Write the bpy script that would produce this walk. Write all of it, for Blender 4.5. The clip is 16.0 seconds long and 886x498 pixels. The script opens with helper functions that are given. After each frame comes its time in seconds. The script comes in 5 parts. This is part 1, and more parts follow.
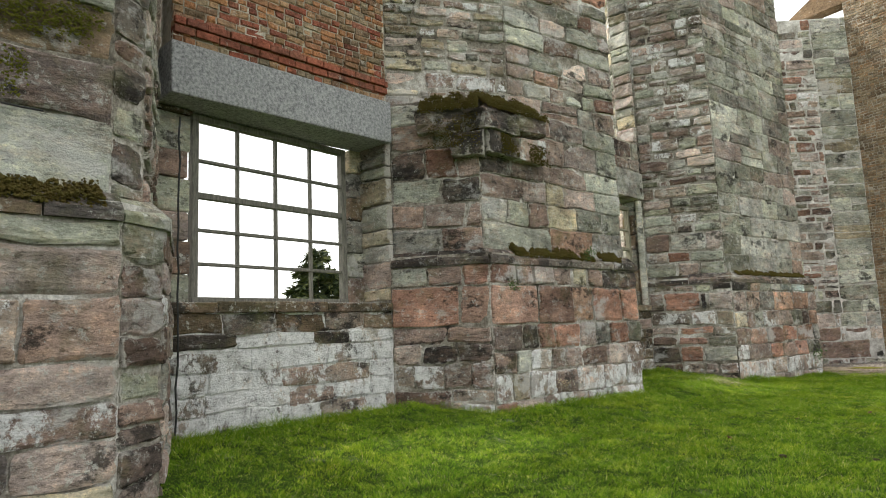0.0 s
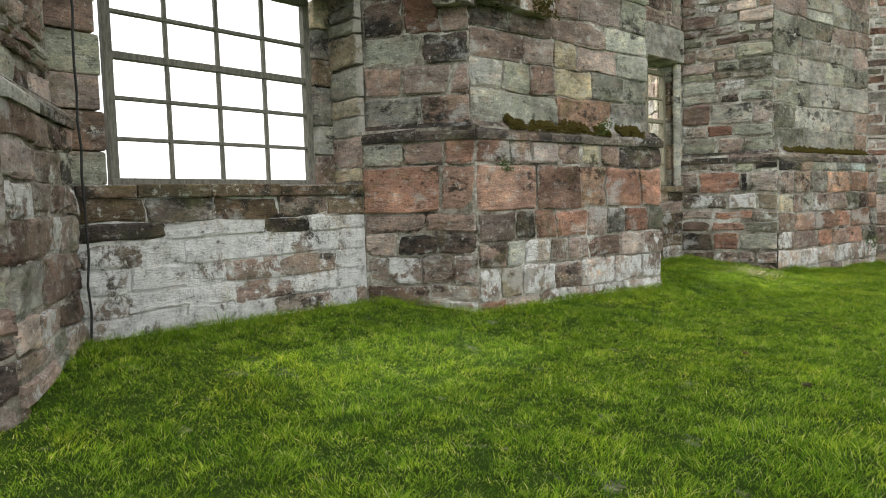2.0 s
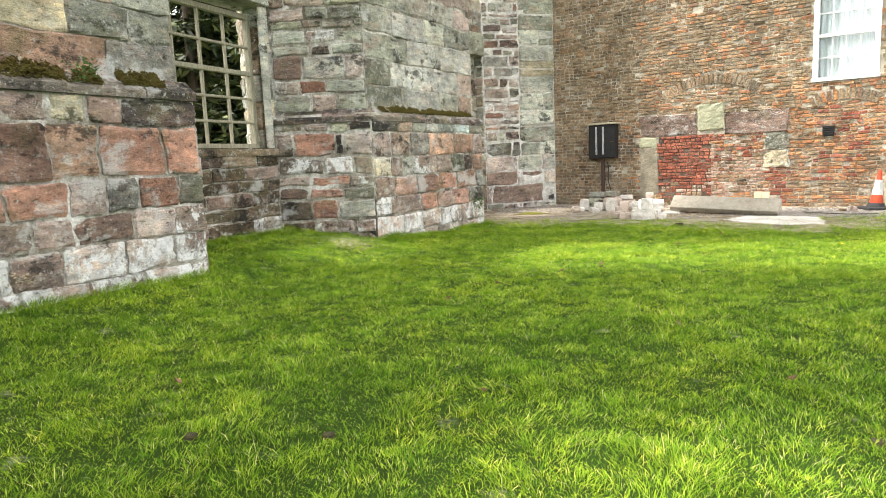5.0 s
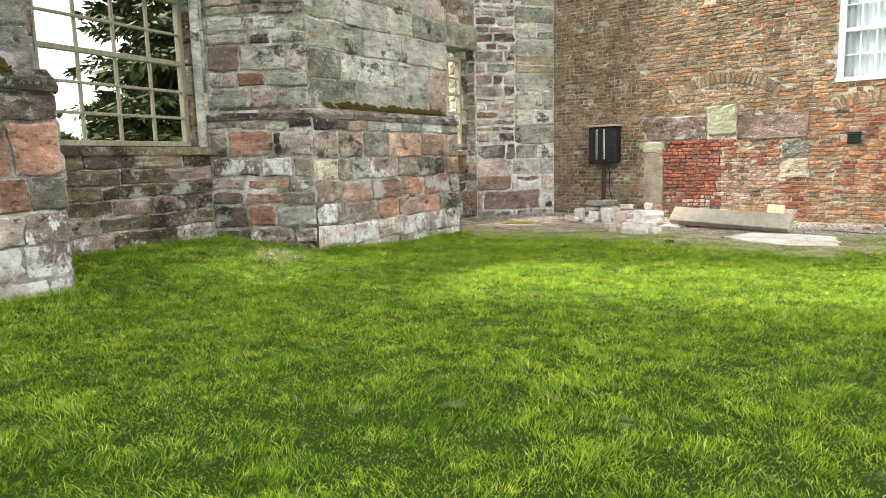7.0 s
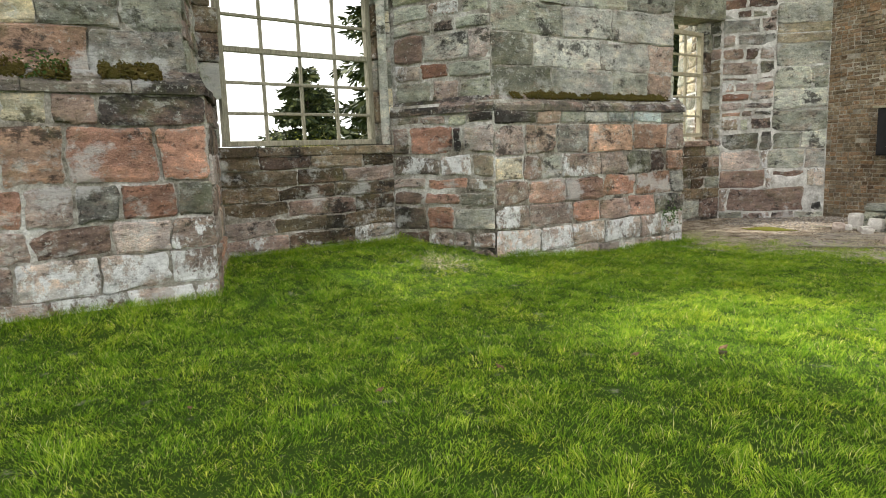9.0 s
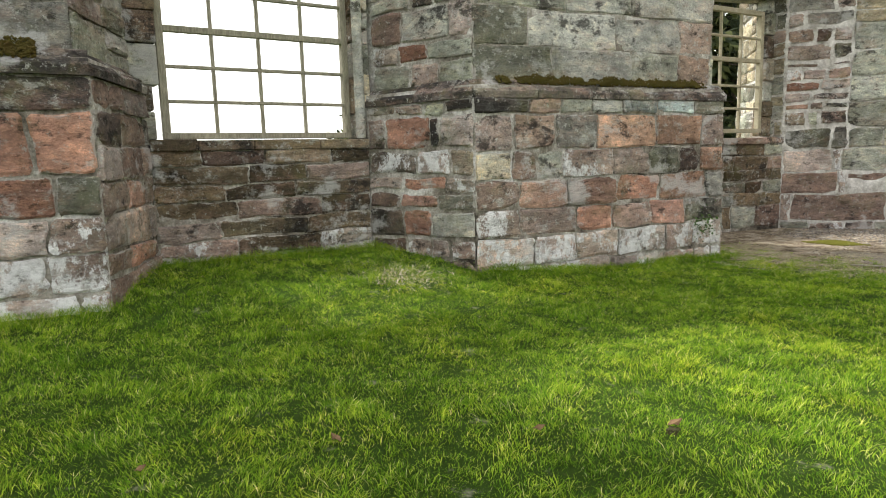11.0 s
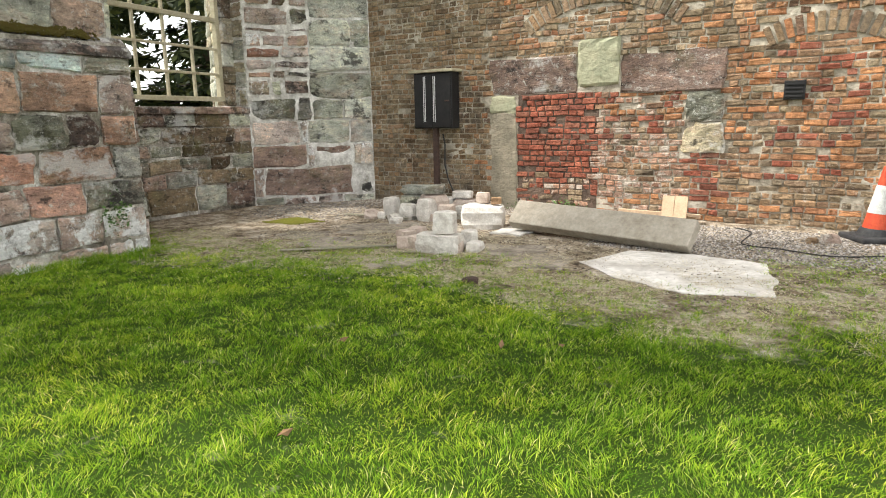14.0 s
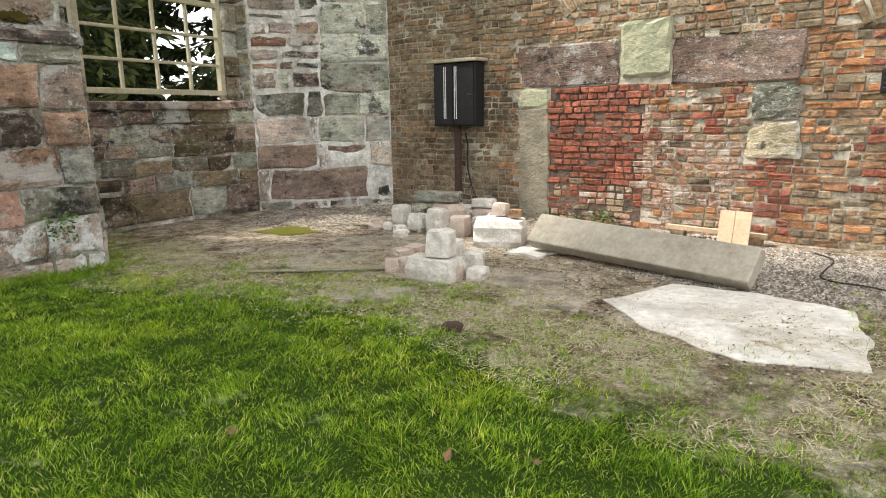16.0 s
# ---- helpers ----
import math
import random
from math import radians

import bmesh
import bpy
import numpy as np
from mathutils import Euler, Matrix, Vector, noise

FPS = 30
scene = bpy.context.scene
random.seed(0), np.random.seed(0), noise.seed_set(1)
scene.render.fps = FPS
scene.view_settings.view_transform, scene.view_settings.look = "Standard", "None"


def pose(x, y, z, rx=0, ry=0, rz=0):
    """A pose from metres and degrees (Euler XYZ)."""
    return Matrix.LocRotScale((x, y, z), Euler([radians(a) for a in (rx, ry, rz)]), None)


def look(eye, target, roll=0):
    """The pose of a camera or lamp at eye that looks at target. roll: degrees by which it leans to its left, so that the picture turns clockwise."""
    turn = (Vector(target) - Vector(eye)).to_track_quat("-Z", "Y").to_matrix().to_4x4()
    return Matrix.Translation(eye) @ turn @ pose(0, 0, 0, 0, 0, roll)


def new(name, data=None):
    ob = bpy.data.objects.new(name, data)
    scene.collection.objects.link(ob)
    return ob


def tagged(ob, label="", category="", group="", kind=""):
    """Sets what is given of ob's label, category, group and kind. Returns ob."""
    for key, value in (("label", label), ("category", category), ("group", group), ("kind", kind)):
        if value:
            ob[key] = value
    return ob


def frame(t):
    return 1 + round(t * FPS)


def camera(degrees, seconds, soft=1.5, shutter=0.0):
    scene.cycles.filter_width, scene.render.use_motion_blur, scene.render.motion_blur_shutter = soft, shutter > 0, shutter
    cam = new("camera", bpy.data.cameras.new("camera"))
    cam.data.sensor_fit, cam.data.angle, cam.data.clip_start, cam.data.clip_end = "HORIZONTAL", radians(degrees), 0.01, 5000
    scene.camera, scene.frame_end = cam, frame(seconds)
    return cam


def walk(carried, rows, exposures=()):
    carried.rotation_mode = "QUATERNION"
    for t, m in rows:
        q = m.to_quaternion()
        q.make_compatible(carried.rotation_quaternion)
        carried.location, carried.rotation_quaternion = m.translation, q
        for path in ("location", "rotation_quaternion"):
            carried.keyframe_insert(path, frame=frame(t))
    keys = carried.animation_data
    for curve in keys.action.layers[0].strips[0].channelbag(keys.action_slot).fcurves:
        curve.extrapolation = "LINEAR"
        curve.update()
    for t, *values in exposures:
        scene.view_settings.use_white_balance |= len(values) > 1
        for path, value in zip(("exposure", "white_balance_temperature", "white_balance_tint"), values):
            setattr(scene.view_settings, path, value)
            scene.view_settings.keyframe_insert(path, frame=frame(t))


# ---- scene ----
cam = camera(68.7, 16.0, soft=1.0)
PATH = [
    (0, (0.118, 0.1, 1.113), (-1.243, 1.544, 1.365), -2.3),
    (0.5, (-0.066, 0.363, 1.136), (-1.514, 1.725, 1.355), -2.1),
    (1, (-0.142, 0.66, 1.113), (-1.676, 1.938, 1.231), -2.6),
    (1.5, (-0.1, 1.044, 1.183), (-1.724, 2.209, 1.103), -2.5),
    (2, (-0.162, 1.327, 1.226), (-1.636, 2.673, 1.094), -1.7),
    (2.5, (-0.263, 1.672, 1.23), (-1.674, 3.083, 1.096), -2.2),
    (3, (-0.257, 2.119, 1.191), (-1.616, 3.581, 1.061), -2.5),
    (3.5, (-0.134, 2.474, 1.192), (-1.493, 3.933, 1.025), -2.6),
    (3.8, (-0.082, 2.752, 1.188), (-1.339, 4.293, 0.98), -2.3),
    (4, (-0.016, 2.92, 1.187), (-1.16, 4.543, 0.951), -2.5),
    (4.5, (0.298, 3.282, 1.206), (-0.566, 5.065, 0.93), -2.2),
    (5, (0.529, 3.629, 1.209), (-0.252, 5.448, 0.93), -2.5),
    (5.2, (0.645, 3.807, 1.197), (-0.108, 5.639, 0.917), -2.3),
    (7.3, (1.21, 5.313, 1.231), (0.262, 7.053, 0.963), -1.4),
    (7.5, (1.254, 5.44, 1.24), (0.25, 7.151, 0.981), -1.5),
    (8, (1.351, 5.8, 1.256), (0.14, 7.373, 1.017), -1.4),
    (8.5, (1.301, 6.171, 1.304), (-0.089, 7.587, 1.051), -0.9),
    (8.7, (1.284, 6.324, 1.304), (-0.157, 7.685, 1.033), -1.4),
    (10.8, (1.062, 7.957, 1.192), (-0.607, 9.024, 0.914), -1.8),
    (11, (1.086, 8.129, 1.198), (-0.568, 9.22, 0.922), -1.7),
    (11.5, (1.201, 8.482, 1.209), (-0.344, 9.714, 0.905), -1.8),
    (11.6, (1.206, 8.587, 1.211), (-0.289, 9.878, 0.899), -1.7),
    (11.8, (1.206, 8.803, 1.204), (-0.161, 10.226, 0.878), -2.2),
    (12, (1.211, 8.966, 1.183), (-0.012, 10.511, 0.84), -1.5),
    (12.1, (1.214, 9.056, 1.184), (0.05, 10.645, 0.84), -1.5),
    (12.5, (1.271, 9.352, 1.181), (0.247, 11.031, 0.818), -1.2),
    (13, (1.352, 9.618, 1.186), (0.413, 11.35, 0.838), -1.0),
    (13.5, (1.404, 9.98, 1.154), (0.56, 11.754, 0.778), -0.8),
    (14, (1.431, 10.31, 1.173), (0.739, 12.144, 0.777), -1.0),
    (14.5, (1.438, 10.699, 1.179), (0.797, 12.551, 0.776), -0.7),
    (15, (1.497, 10.97, 1.191), (0.773, 12.794, 0.803), -0.9),
    (15.5, (1.473, 11.319, 1.181), (0.716, 13.125, 0.776), -0.8),
    (16, (1.481, 11.568, 1.187), (0.623, 13.328, 0.778), -0.9),
]
walk(cam, [(t, look(eye, target, roll)) for t, eye, target, roll in PATH],
     [(0.0, 0.48), (0.5, 0.6), (1.5, 0.65), (2.5, 0.52), (3.5, 0.55), (4.0, 1.0), (4.5, 1.25), (5.0, 1.3), (8.0, 0.98), (8.5, 0.88), (11.0, 0.72), (11.5, 0.7), (12.0, 0.72), (12.5, 1.22), (13.5, 1.05), (14.5, 0.85), (16.0, 0.9)])

# ---- world, sun, exposure ----
world = bpy.data.worlds.new("overcast_sky")
scene.world = world
world.use_nodes = True
wn = world.node_tree.nodes
wl = world.node_tree.links
bg = wn["Background"]
sky = wn.new("ShaderNodeTexSky")
sky.sky_type = "NISHITA"
sky.sun_disc = False
sky.sun_elevation = radians(50)
sky.sun_rotation = radians(-100)
sky.dust_density = 5.0
cloud = wn.new("ShaderNodeMix")
cloud.data_type = "RGBA"
cloud.inputs[0].default_value = 0.85
cloud.inputs[7].default_value = (10.2, 10.3, 10.1, 1)
wl.new(sky.outputs[0], cloud.inputs[6])
wl.new(cloud.outputs[2], bg.inputs[0])
bg.inputs[1].default_value = 0.15

sun_data = bpy.data.lights.new("sun", "SUN")
sun_data.energy = 4.6
sun_data.angle = radians(5)
sun_data.color = (1.0, 0.96, 0.88)
sun = new("sun", sun_data)
sun.matrix_world = look((-20, -4.0, 24.3), (0, 0, 0))


# ---- materials ----
class Nodes:
    """A small helper round a material's node tree."""

    def __init__(self, name):
        self.m = bpy.data.materials.new(name)
        self.m.use_nodes = True
        self.t = self.m.node_tree
        self.b = self.t.nodes["Principled BSDF"]
        self.co = self.t.nodes.new("ShaderNodeTexCoord").outputs["Object"]

    def n(self, kind):
        return self.t.nodes.new(kind)

    def link(self, a, b):
        self.t.links.new(a, b)

    def noise(self, scale, detail=4.0, stretch=None, rough=0.6, vec=None):
        tex = self.n("ShaderNodeTexNoise")
        tex.inputs["Scale"].default_value = scale
        tex.inputs["Detail"].default_value = detail
        tex.inputs["Roughness"].default_value = rough
        src = vec or self.co
        if stretch:
            mp = self.n("ShaderNodeMapping")
            mp.inputs["Scale"].default_value = stretch
            self.link(src, mp.inputs[0])
            src = mp.outputs[0]
        self.link(src, tex.inputs["Vector"])
        return tex.outputs[0]

    def ramp(self, fac, stops, constant=False):
        r = self.n("ShaderNodeValToRGB")
        if constant:
            r.color_ramp.interpolation = "CONSTANT"
        els = r.color_ramp.elements
        while len(els) < len(stops):
            els.new(0.5)
        for e, (p, c) in zip(els, stops):
            e.position = p
            e.color = (*c, 1) if len(c) == 3 else (c[0], c[0], c[0], 1)
        self.link(fac, r.inputs[0])
        return r.outputs[0]

    def mix(self, fac, a, b, blend="MIX"):
        x = self.n("ShaderNodeMix")
        x.data_type = "RGBA"
        x.blend_type = blend
        for sock, v in ((x.inputs[0], fac), (x.inputs[6], a), (x.inputs[7], b)):
            if isinstance(v, (int, float)):
                sock.default_value = v
            elif isinstance(v, tuple):
                sock.default_value = (*v, 1)
            else:
                self.link(v, sock)
        return x.outputs[2]

    def math(self, op, a, b):
        x = self.n("ShaderNodeMath")
        x.operation = op
        for sock, v in ((x.inputs[0], a), (x.inputs[1], b)):
            if isinstance(v, (int, float)):
                sock.default_value = v
            else:
                self.link(v, sock)
        return x.outputs[0]

    def rnd(self):
        a = self.n("ShaderNodeObjectInfo").outputs["Random"]
        b = self.n("ShaderNodeNewGeometry").outputs["Random Per Island"]
        return self.math("FRACT", self.math("ADD", a, b), 0.0)

    def bump(self, height, strength=0.5, dist=0.02):
        bp = self.n("ShaderNodeBump")
        bp.inputs["Strength"].default_value = strength
        bp.inputs["Distance"].default_value = dist
        self.link(height, bp.inputs["Height"])
        self.link(bp.outputs[0], self.b.inputs["Normal"])

    def done(self, colour, rough=0.9, metal=0.0, spec=0.25):
        if isinstance(colour, tuple):
            self.b.inputs["Base Color"].default_value = (*colour, 1)
        else:
            self.link(colour, self.b.inputs["Base Color"])
        self.b.inputs["Roughness"].default_value = rough
        self.b.inputs["Metallic"].default_value = metal
        self.b.inputs["Specular IOR Level"].default_value = spec
        return self.m


def stone_material(name, colours, lichen=0.35, crust=0.35, lime=0.0, bedding=0.4):
    """Weathered sandstone: own tone for each stone, bedding, pale lichen, black crust, smeared pointing and worn limewash."""
    k = Nodes(name)
    r = k.rnd()
    base = k.ramp(r, [(i / max(1, len(colours) - 1), c) for i, c in enumerate(colours)])
    tone = k.math("FRACT", k.math("MULTIPLY", r, 7.31), 0.0)
    base = k.mix(1.0, base, k.ramp(tone, [(0.0, (0.5, 0.48, 0.47)), (0.35, (0.9, 0.9, 0.9)), (0.7, (1.15, 1.15, 1.15)), (1.0, (1.5, 1.5, 1.48))]), "MULTIPLY")
    shift = k.noise(5.0, 5, (1, 1, 1.8), 0.7)
    base = k.mix(0.8, base, k.ramp(shift, [(0.28, (0.5, 0.52, 0.5)), (0.5, (1.0, 1.0, 1.0)), (0.7, (1.55, 1.45, 1.3))]), "MULTIPLY")
    blush = k.noise(2.1, 7, (1, 1, 2.2), 0.75)
    base = k.mix(k.ramp(blush, [(0.5, (0,)), (0.64, (0.4,))]), base, (0.42, 0.27, 0.21))
    pale = k.noise(4.3, 7, (1, 1, 1.6), 0.78, None)
    base = k.mix(k.ramp(pale, [(0.55, (0,)), (0.62, (0.5,))]), base, (0.52, 0.525, 0.49))
    bed = k.noise(3.0, 6, (1.2, 1.2, 5.0), 0.7)
    base = k.mix(bedding, base, k.ramp(bed, [(0.32, (0.4, 0.38, 0.36)), (0.5, (0.98, 0.98, 0.96)), (0.7, (1.4, 1.35, 1.27))]), "MULTIPLY")
    grain = k.noise(48, 4, None, 0.75)
    base = k.mix(0.4, base, k.ramp(grain, [(0.32, (0.45, 0.45, 0.45)), (0.68, (1.55, 1.55, 1.55))]), "MULTIPLY")
    pits = k.noise(11, 5, (1, 1, 2.2), 0.7)
    base = k.mix(0.8, base, k.ramp(pits, [(0.34, (0.25, 0.24, 0.23)), (0.43, (1, 1, 1)), (0.56, (1, 1, 1)), (0.66, (1.5, 1.48, 1.42))]), "MULTIPLY")
    big = k.noise(1.9, 8, (1, 1, 1.5), 0.75)
    base = k.mix(k.ramp(big, [(0.59 - 0.1 * crust, (0,)), (0.65 - 0.1 * crust, (0.85,))]), base, (0.03, 0.027, 0.025))
    spots = k.noise(15, 5, None, 0.8)
    base = k.mix(k.ramp(spots, [(0.62 - 0.12 * lichen, (0,)), (0.67 - 0.12 * lichen, (0.7,))]), base, (0.56, 0.56, 0.51))
    green = k.noise(2.6, 5, None, 0.7)
    base = k.mix(k.ramp(green, [(0.52, (0,)), (0.72, (0.5,))]), base, (0.14, 0.145, 0.055))
    wide = k.noise(0.9, 7, (1, 1, 1.4), 0.65)
    base = k.mix(0.85, base, k.ramp(wide, [(0.36, (0.5, 0.48, 0.47)), (0.48, (0.95, 0.95, 0.95)), (0.62, (1.4, 1.4, 1.4))]), "MULTIPLY")
    wash = k.noise(1.25, 9, (1, 1, 1.3), 0.7, None)
    base = k.mix(k.ramp(wash, [(0.57, (0,)), (0.62, (0.6,))]), base, (0.6, 0.59, 0.57))
    at = k.n("ShaderNodeAttribute")
    at.attribute_name = "rim"
    smear = k.math("ADD", k.math("MULTIPLY", at.outputs["Fac"], 0.75), k.math("MULTIPLY", k.math("SUBTRACT", k.noise(2.3, 8, None, 0.8), 0.535), 5.0))
    base = k.mix(k.ramp(smear, [(0.5, (0,)), (0.8, (0.85,))]), base, k.mix(k.noise(30, 3), (0.32, 0.29, 0.25), (0.62, 0.59, 0.54)))
    if lime:
        wash = k.noise(2.8, 10, (1, 1, 0.8), 0.8)
        base = k.mix(k.ramp(wash, [(0.62 - 0.25 * lime, (0,)), (0.66 - 0.25 * lime, (0.9,))]), base, k.ramp(k.noise(9, 9, (1, 1, 1.1), 0.82), [(0.36, (0.14, 0.135, 0.125)), (0.43, (0.6, 0.6, 0.59)), (0.55, (0.86, 0.86, 0.85))]))
    h = k.mix(0.45, k.noise(30, 7, (1, 1, 2.0), 0.75), k.mix(0.5, bed, shift))
    k.bump(h, 1.0, 0.07)
    return k.done(base, 0.93, 0, 0.15)


STONE = {
    "G": stone_material("grey_green_sandstone", [(0.27, 0.28, 0.225), (0.36, 0.37, 0.325), (0.31, 0.32, 0.25), (0.44, 0.44, 0.405), (0.29, 0.29, 0.265)], 0.3, 0.3),
    "R": stone_material("red_sandstone", [(0.37, 0.205, 0.15), (0.42, 0.24, 0.18), (0.30, 0.18, 0.145), (0.42, 0.28, 0.22)], 0.15, 0.2),
    "O": stone_material("orange_sandstone", [(0.42, 0.265, 0.19), (0.43, 0.285, 0.21), (0.38, 0.235, 0.17)], 0.15, 0.1),
    "P": stone_material("pink_grey_sandstone", [(0.42, 0.335, 0.295), (0.48, 0.40, 0.36), (0.36, 0.305, 0.285), (0.41, 0.315, 0.26)], 0.4, 0.25, 0.0, 0.4),
    "B": stone_material("brown_purple_sandstone", [(0.26, 0.19, 0.16), (0.31, 0.225, 0.19), (0.215, 0.175, 0.16), (0.28, 0.205, 0.16)], 0.25, 0.4),
    "D": stone_material("black_crusted_sandstone", [(0.11, 0.095, 0.09), (0.15, 0.13, 0.11), (0.09, 0.08, 0.08)], 0.2, 0.8),
    "Y": stone_material("buff_sandstone", [(0.488, 0.427, 0.305), (0.427, 0.378, 0.268), (0.525, 0.470, 0.366)], 0.3, 0.15),
    "W": stone_material("limewashed_sandstone", [(0.44, 0.33, 0.28), (0.40, 0.335, 0.295), (0.42, 0.37, 0.32)], 0.3, 0.2, 0.6),
    "A": stone_material("thickly_limewashed_rubble", [(0.40, 0.35, 0.31), (0.36, 0.33, 0.30)], 0.3, 0.3, 0.8),
    "w": stone_material("half_limewashed_sandstone", [(0.366, 0.268, 0.232), (0.403, 0.317, 0.268), (0.329, 0.287, 0.244)], 0.4, 0.25, 0.46),
    "T": stone_material("blue_grey_limewashed_sandstone", [(0.366, 0.439, 0.439), (0.427, 0.488, 0.488)], 0.3, 0.1, 0.2),
    "M": stone_material("mossy_brown_sandstone", [(0.12, 0.095, 0.06), (0.17, 0.13, 0.085), (0.10, 0.085, 0.055), (0.23, 0.18, 0.13)], 0.25, 0.5),
}


def brick_material(name, colours, soot=0.4, lime=0.0):
    """Handmade brick: own tone for each, mottled faces, soot, and lime smeared from the joints in patches."""
    k = Nodes(name)
    r = k.rnd()
    base = k.ramp(r, [(i / (len(colours) - 1), c) for i, c in enumerate(colours)])
    mean = tuple(sum(c[i] for c in colours) / len(colours) for i in range(3))
    base = k.mix(0.15, base, mean)
    base = k.mix(0.8, base, k.ramp(k.noise(24, 5, None, 0.75), [(0.32, (0.4, 0.38, 0.37)), (0.5, (1, 1, 1)), (0.68, (1.55, 1.5, 1.45))]), "MULTIPLY")
    base = k.mix(0.7, base, k.ramp(k.noise(2.3, 6, None, 0.7), [(0.34, (0.5, 0.48, 0.46)), (0.5, (1, 1, 1)), (0.66, (1.45, 1.4, 1.35))]), "MULTIPLY")
    stain = k.noise(1.1, 7, None, 0.75)
    base = k.mix(k.ramp(stain, [(0.6 - 0.2 * soot, (0,)), (0.72 - 0.2 * soot, (0.7,))]), base, (0.06, 0.05, 0.042))
    smear = k.noise(7, 7, None, 0.8)
    base = k.mix(k.ramp(smear, [(0.62 - 0.2 * lime, (0,)), (0.68 - 0.2 * lime, (0.8,))]), base, (0.5, 0.46, 0.4))
    k.bump(k.noise(45, 6, None, 0.75), 1.0, 0.03)
    return k.done(base, 0.95, 0, 0.12)


BRICK = {
    "b": brick_material("brown_weathered_brick", [(0.14, 0.10, 0.065), (0.25, 0.165, 0.095), (0.16, 0.13, 0.09), (0.33, 0.205, 0.115), (0.24, 0.19, 0.125), (0.30, 0.24, 0.16)], 0.25, 0.16),
    "o": brick_material("orange_brick", [(0.37, 0.165, 0.08), (0.42, 0.21, 0.10), (0.28, 0.135, 0.08), (0.38, 0.25, 0.145), (0.17, 0.11, 0.08)], 0.2, 0.15),
    "r": brick_material("red_brick", [(0.27, 0.085, 0.055), (0.33, 0.12, 0.075), (0.17, 0.065, 0.048), (0.30, 0.135, 0.09)], 0.25, 0.05),
    "l": brick_material("lime_smeared_brick", [(0.34, 0.18, 0.12), (0.38, 0.23, 0.16), (0.30, 0.20, 0.15)], 0.1, 0.6),
    "y": brick_material("yellow_grey_brick", [(0.32, 0.245, 0.16), (0.26, 0.2, 0.135), (0.17, 0.14, 0.10), (0.33, 0.22, 0.14)], 0.25, 0.18),
}


def plain(name, a, b, scale=12.0, rough=0.85, bump=0.4, metal=0.0, spec=0.3, stretch=None, dist=0.01):
    """A two-tone surface with grain at two scales."""
    k = Nodes(name)
    base = k.mix(k.ramp(k.noise(scale, 6, stretch, 0.7), [(0.34, (0,)), (0.66, (1,))]), a, b)
    base = k.mix(0.4, base, k.ramp(k.noise(scale * 6, 3, stretch), [(0.3, (0.65, 0.65, 0.65)), (0.7, (1.3, 1.3, 1.3))]), "MULTIPLY")
    k.bump(k.noise(scale * 4, 5, stretch, 0.7), bump, dist)
    return k.done(base, rough, metal, spec)


def mortar_material():
    """Old lime mortar: washed out and dark in stretches, freshly pointed and pale in others."""
    k = Nodes("lime_mortar")
    base = k.ramp(k.noise(1.6, 8, None, 0.75), [(0.36, (0.05, 0.042, 0.035)), (0.45, (0.24, 0.215, 0.175)), (0.53, (0.44, 0.41, 0.36)), (0.6, (0.72, 0.7, 0.66))])
    base = k.mix(0.6, base, k.ramp(k.noise(40, 4), [(0.3, (0.5, 0.5, 0.5)), (0.7, (1.4, 1.4, 1.4))]), "MULTIPLY")
    k.bump(k.noise(35, 6, None, 0.75), 1.0, 0.03)
    return k.done(base, 0.97, 0, 0.1)


MORTAR = mortar_material()
WHITE_MORTAR = plain("fresh_white_pointing", (0.30, 0.28, 0.24), (0.80, 0.78, 0.74), 5, 0.95, 1.0, dist=0.03)
BRICK_MORTAR = plain("pale_brick_mortar", (0.15, 0.125, 0.092), (0.54, 0.49, 0.40), 3.5, 0.95, 1.0, dist=0.03)
DARK_MORTAR = plain("washed_out_dark_mortar", (0.035, 0.025, 0.02), (0.17, 0.12, 0.09), 5, 0.97, 1.0, dist=0.03)
CONCRETE = plain("grey_aggregate_concrete", (0.15, 0.155, 0.16), (0.5, 0.5, 0.5), 34, 0.9, 1.0, dist=0.02)
RENDER_PALE = plain("smooth_sandstone_block", (0.40, 0.38, 0.26), (0.25, 0.265, 0.18), 4, 0.9, 0.8, dist=0.03)
JAMB_STONE = plain("stained_grey_sandstone_jamb", (0.32, 0.28, 0.21), (0.17, 0.15, 0.11), 5, 0.92, 0.9, dist=0.03)
WEATHERED_WOOD = plain("weathered_grey_timber", (0.07, 0.068, 0.058), (0.19, 0.18, 0.15), 9, 0.85, 0.5, stretch=(6, 6, 1))
MID_FRAME = plain("grey_green_timber", (0.15, 0.14, 0.10), (0.32, 0.295, 0.22), 9, 0.85, 0.5, stretch=(6, 6, 1))
PALE_FRAME = plain("pale_mossy_timber", (0.30, 0.27, 0.18), (0.42, 0.38, 0.28), 9, 0.85, 0.5)
NEW_PLY = plain("new_pale_plywood", (0.40, 0.28, 0.18), (0.50, 0.37, 0.25), 7, 0.7, 0.2)
BLACK_METAL = plain("black_painted_metal", (0.008, 0.008, 0.009), (0.018, 0.017, 0.017), 10, 0.55, 0.15)
STRIP_METAL = plain("bright_grey_metal", (0.5, 0.5, 0.5), (0.65, 0.65, 0.65), 20, 0.5, 0.1)
RUSTY_DARK = plain("dark_rusty_iron", (0.035, 0.022, 0.018), (0.075, 0.045, 0.035), 15, 0.8, 0.4)
SLEEPER = plain("grey_cast_concrete_beam", (0.24, 0.21, 0.165), (0.36, 0.325, 0.27), 5, 0.9, 0.5)
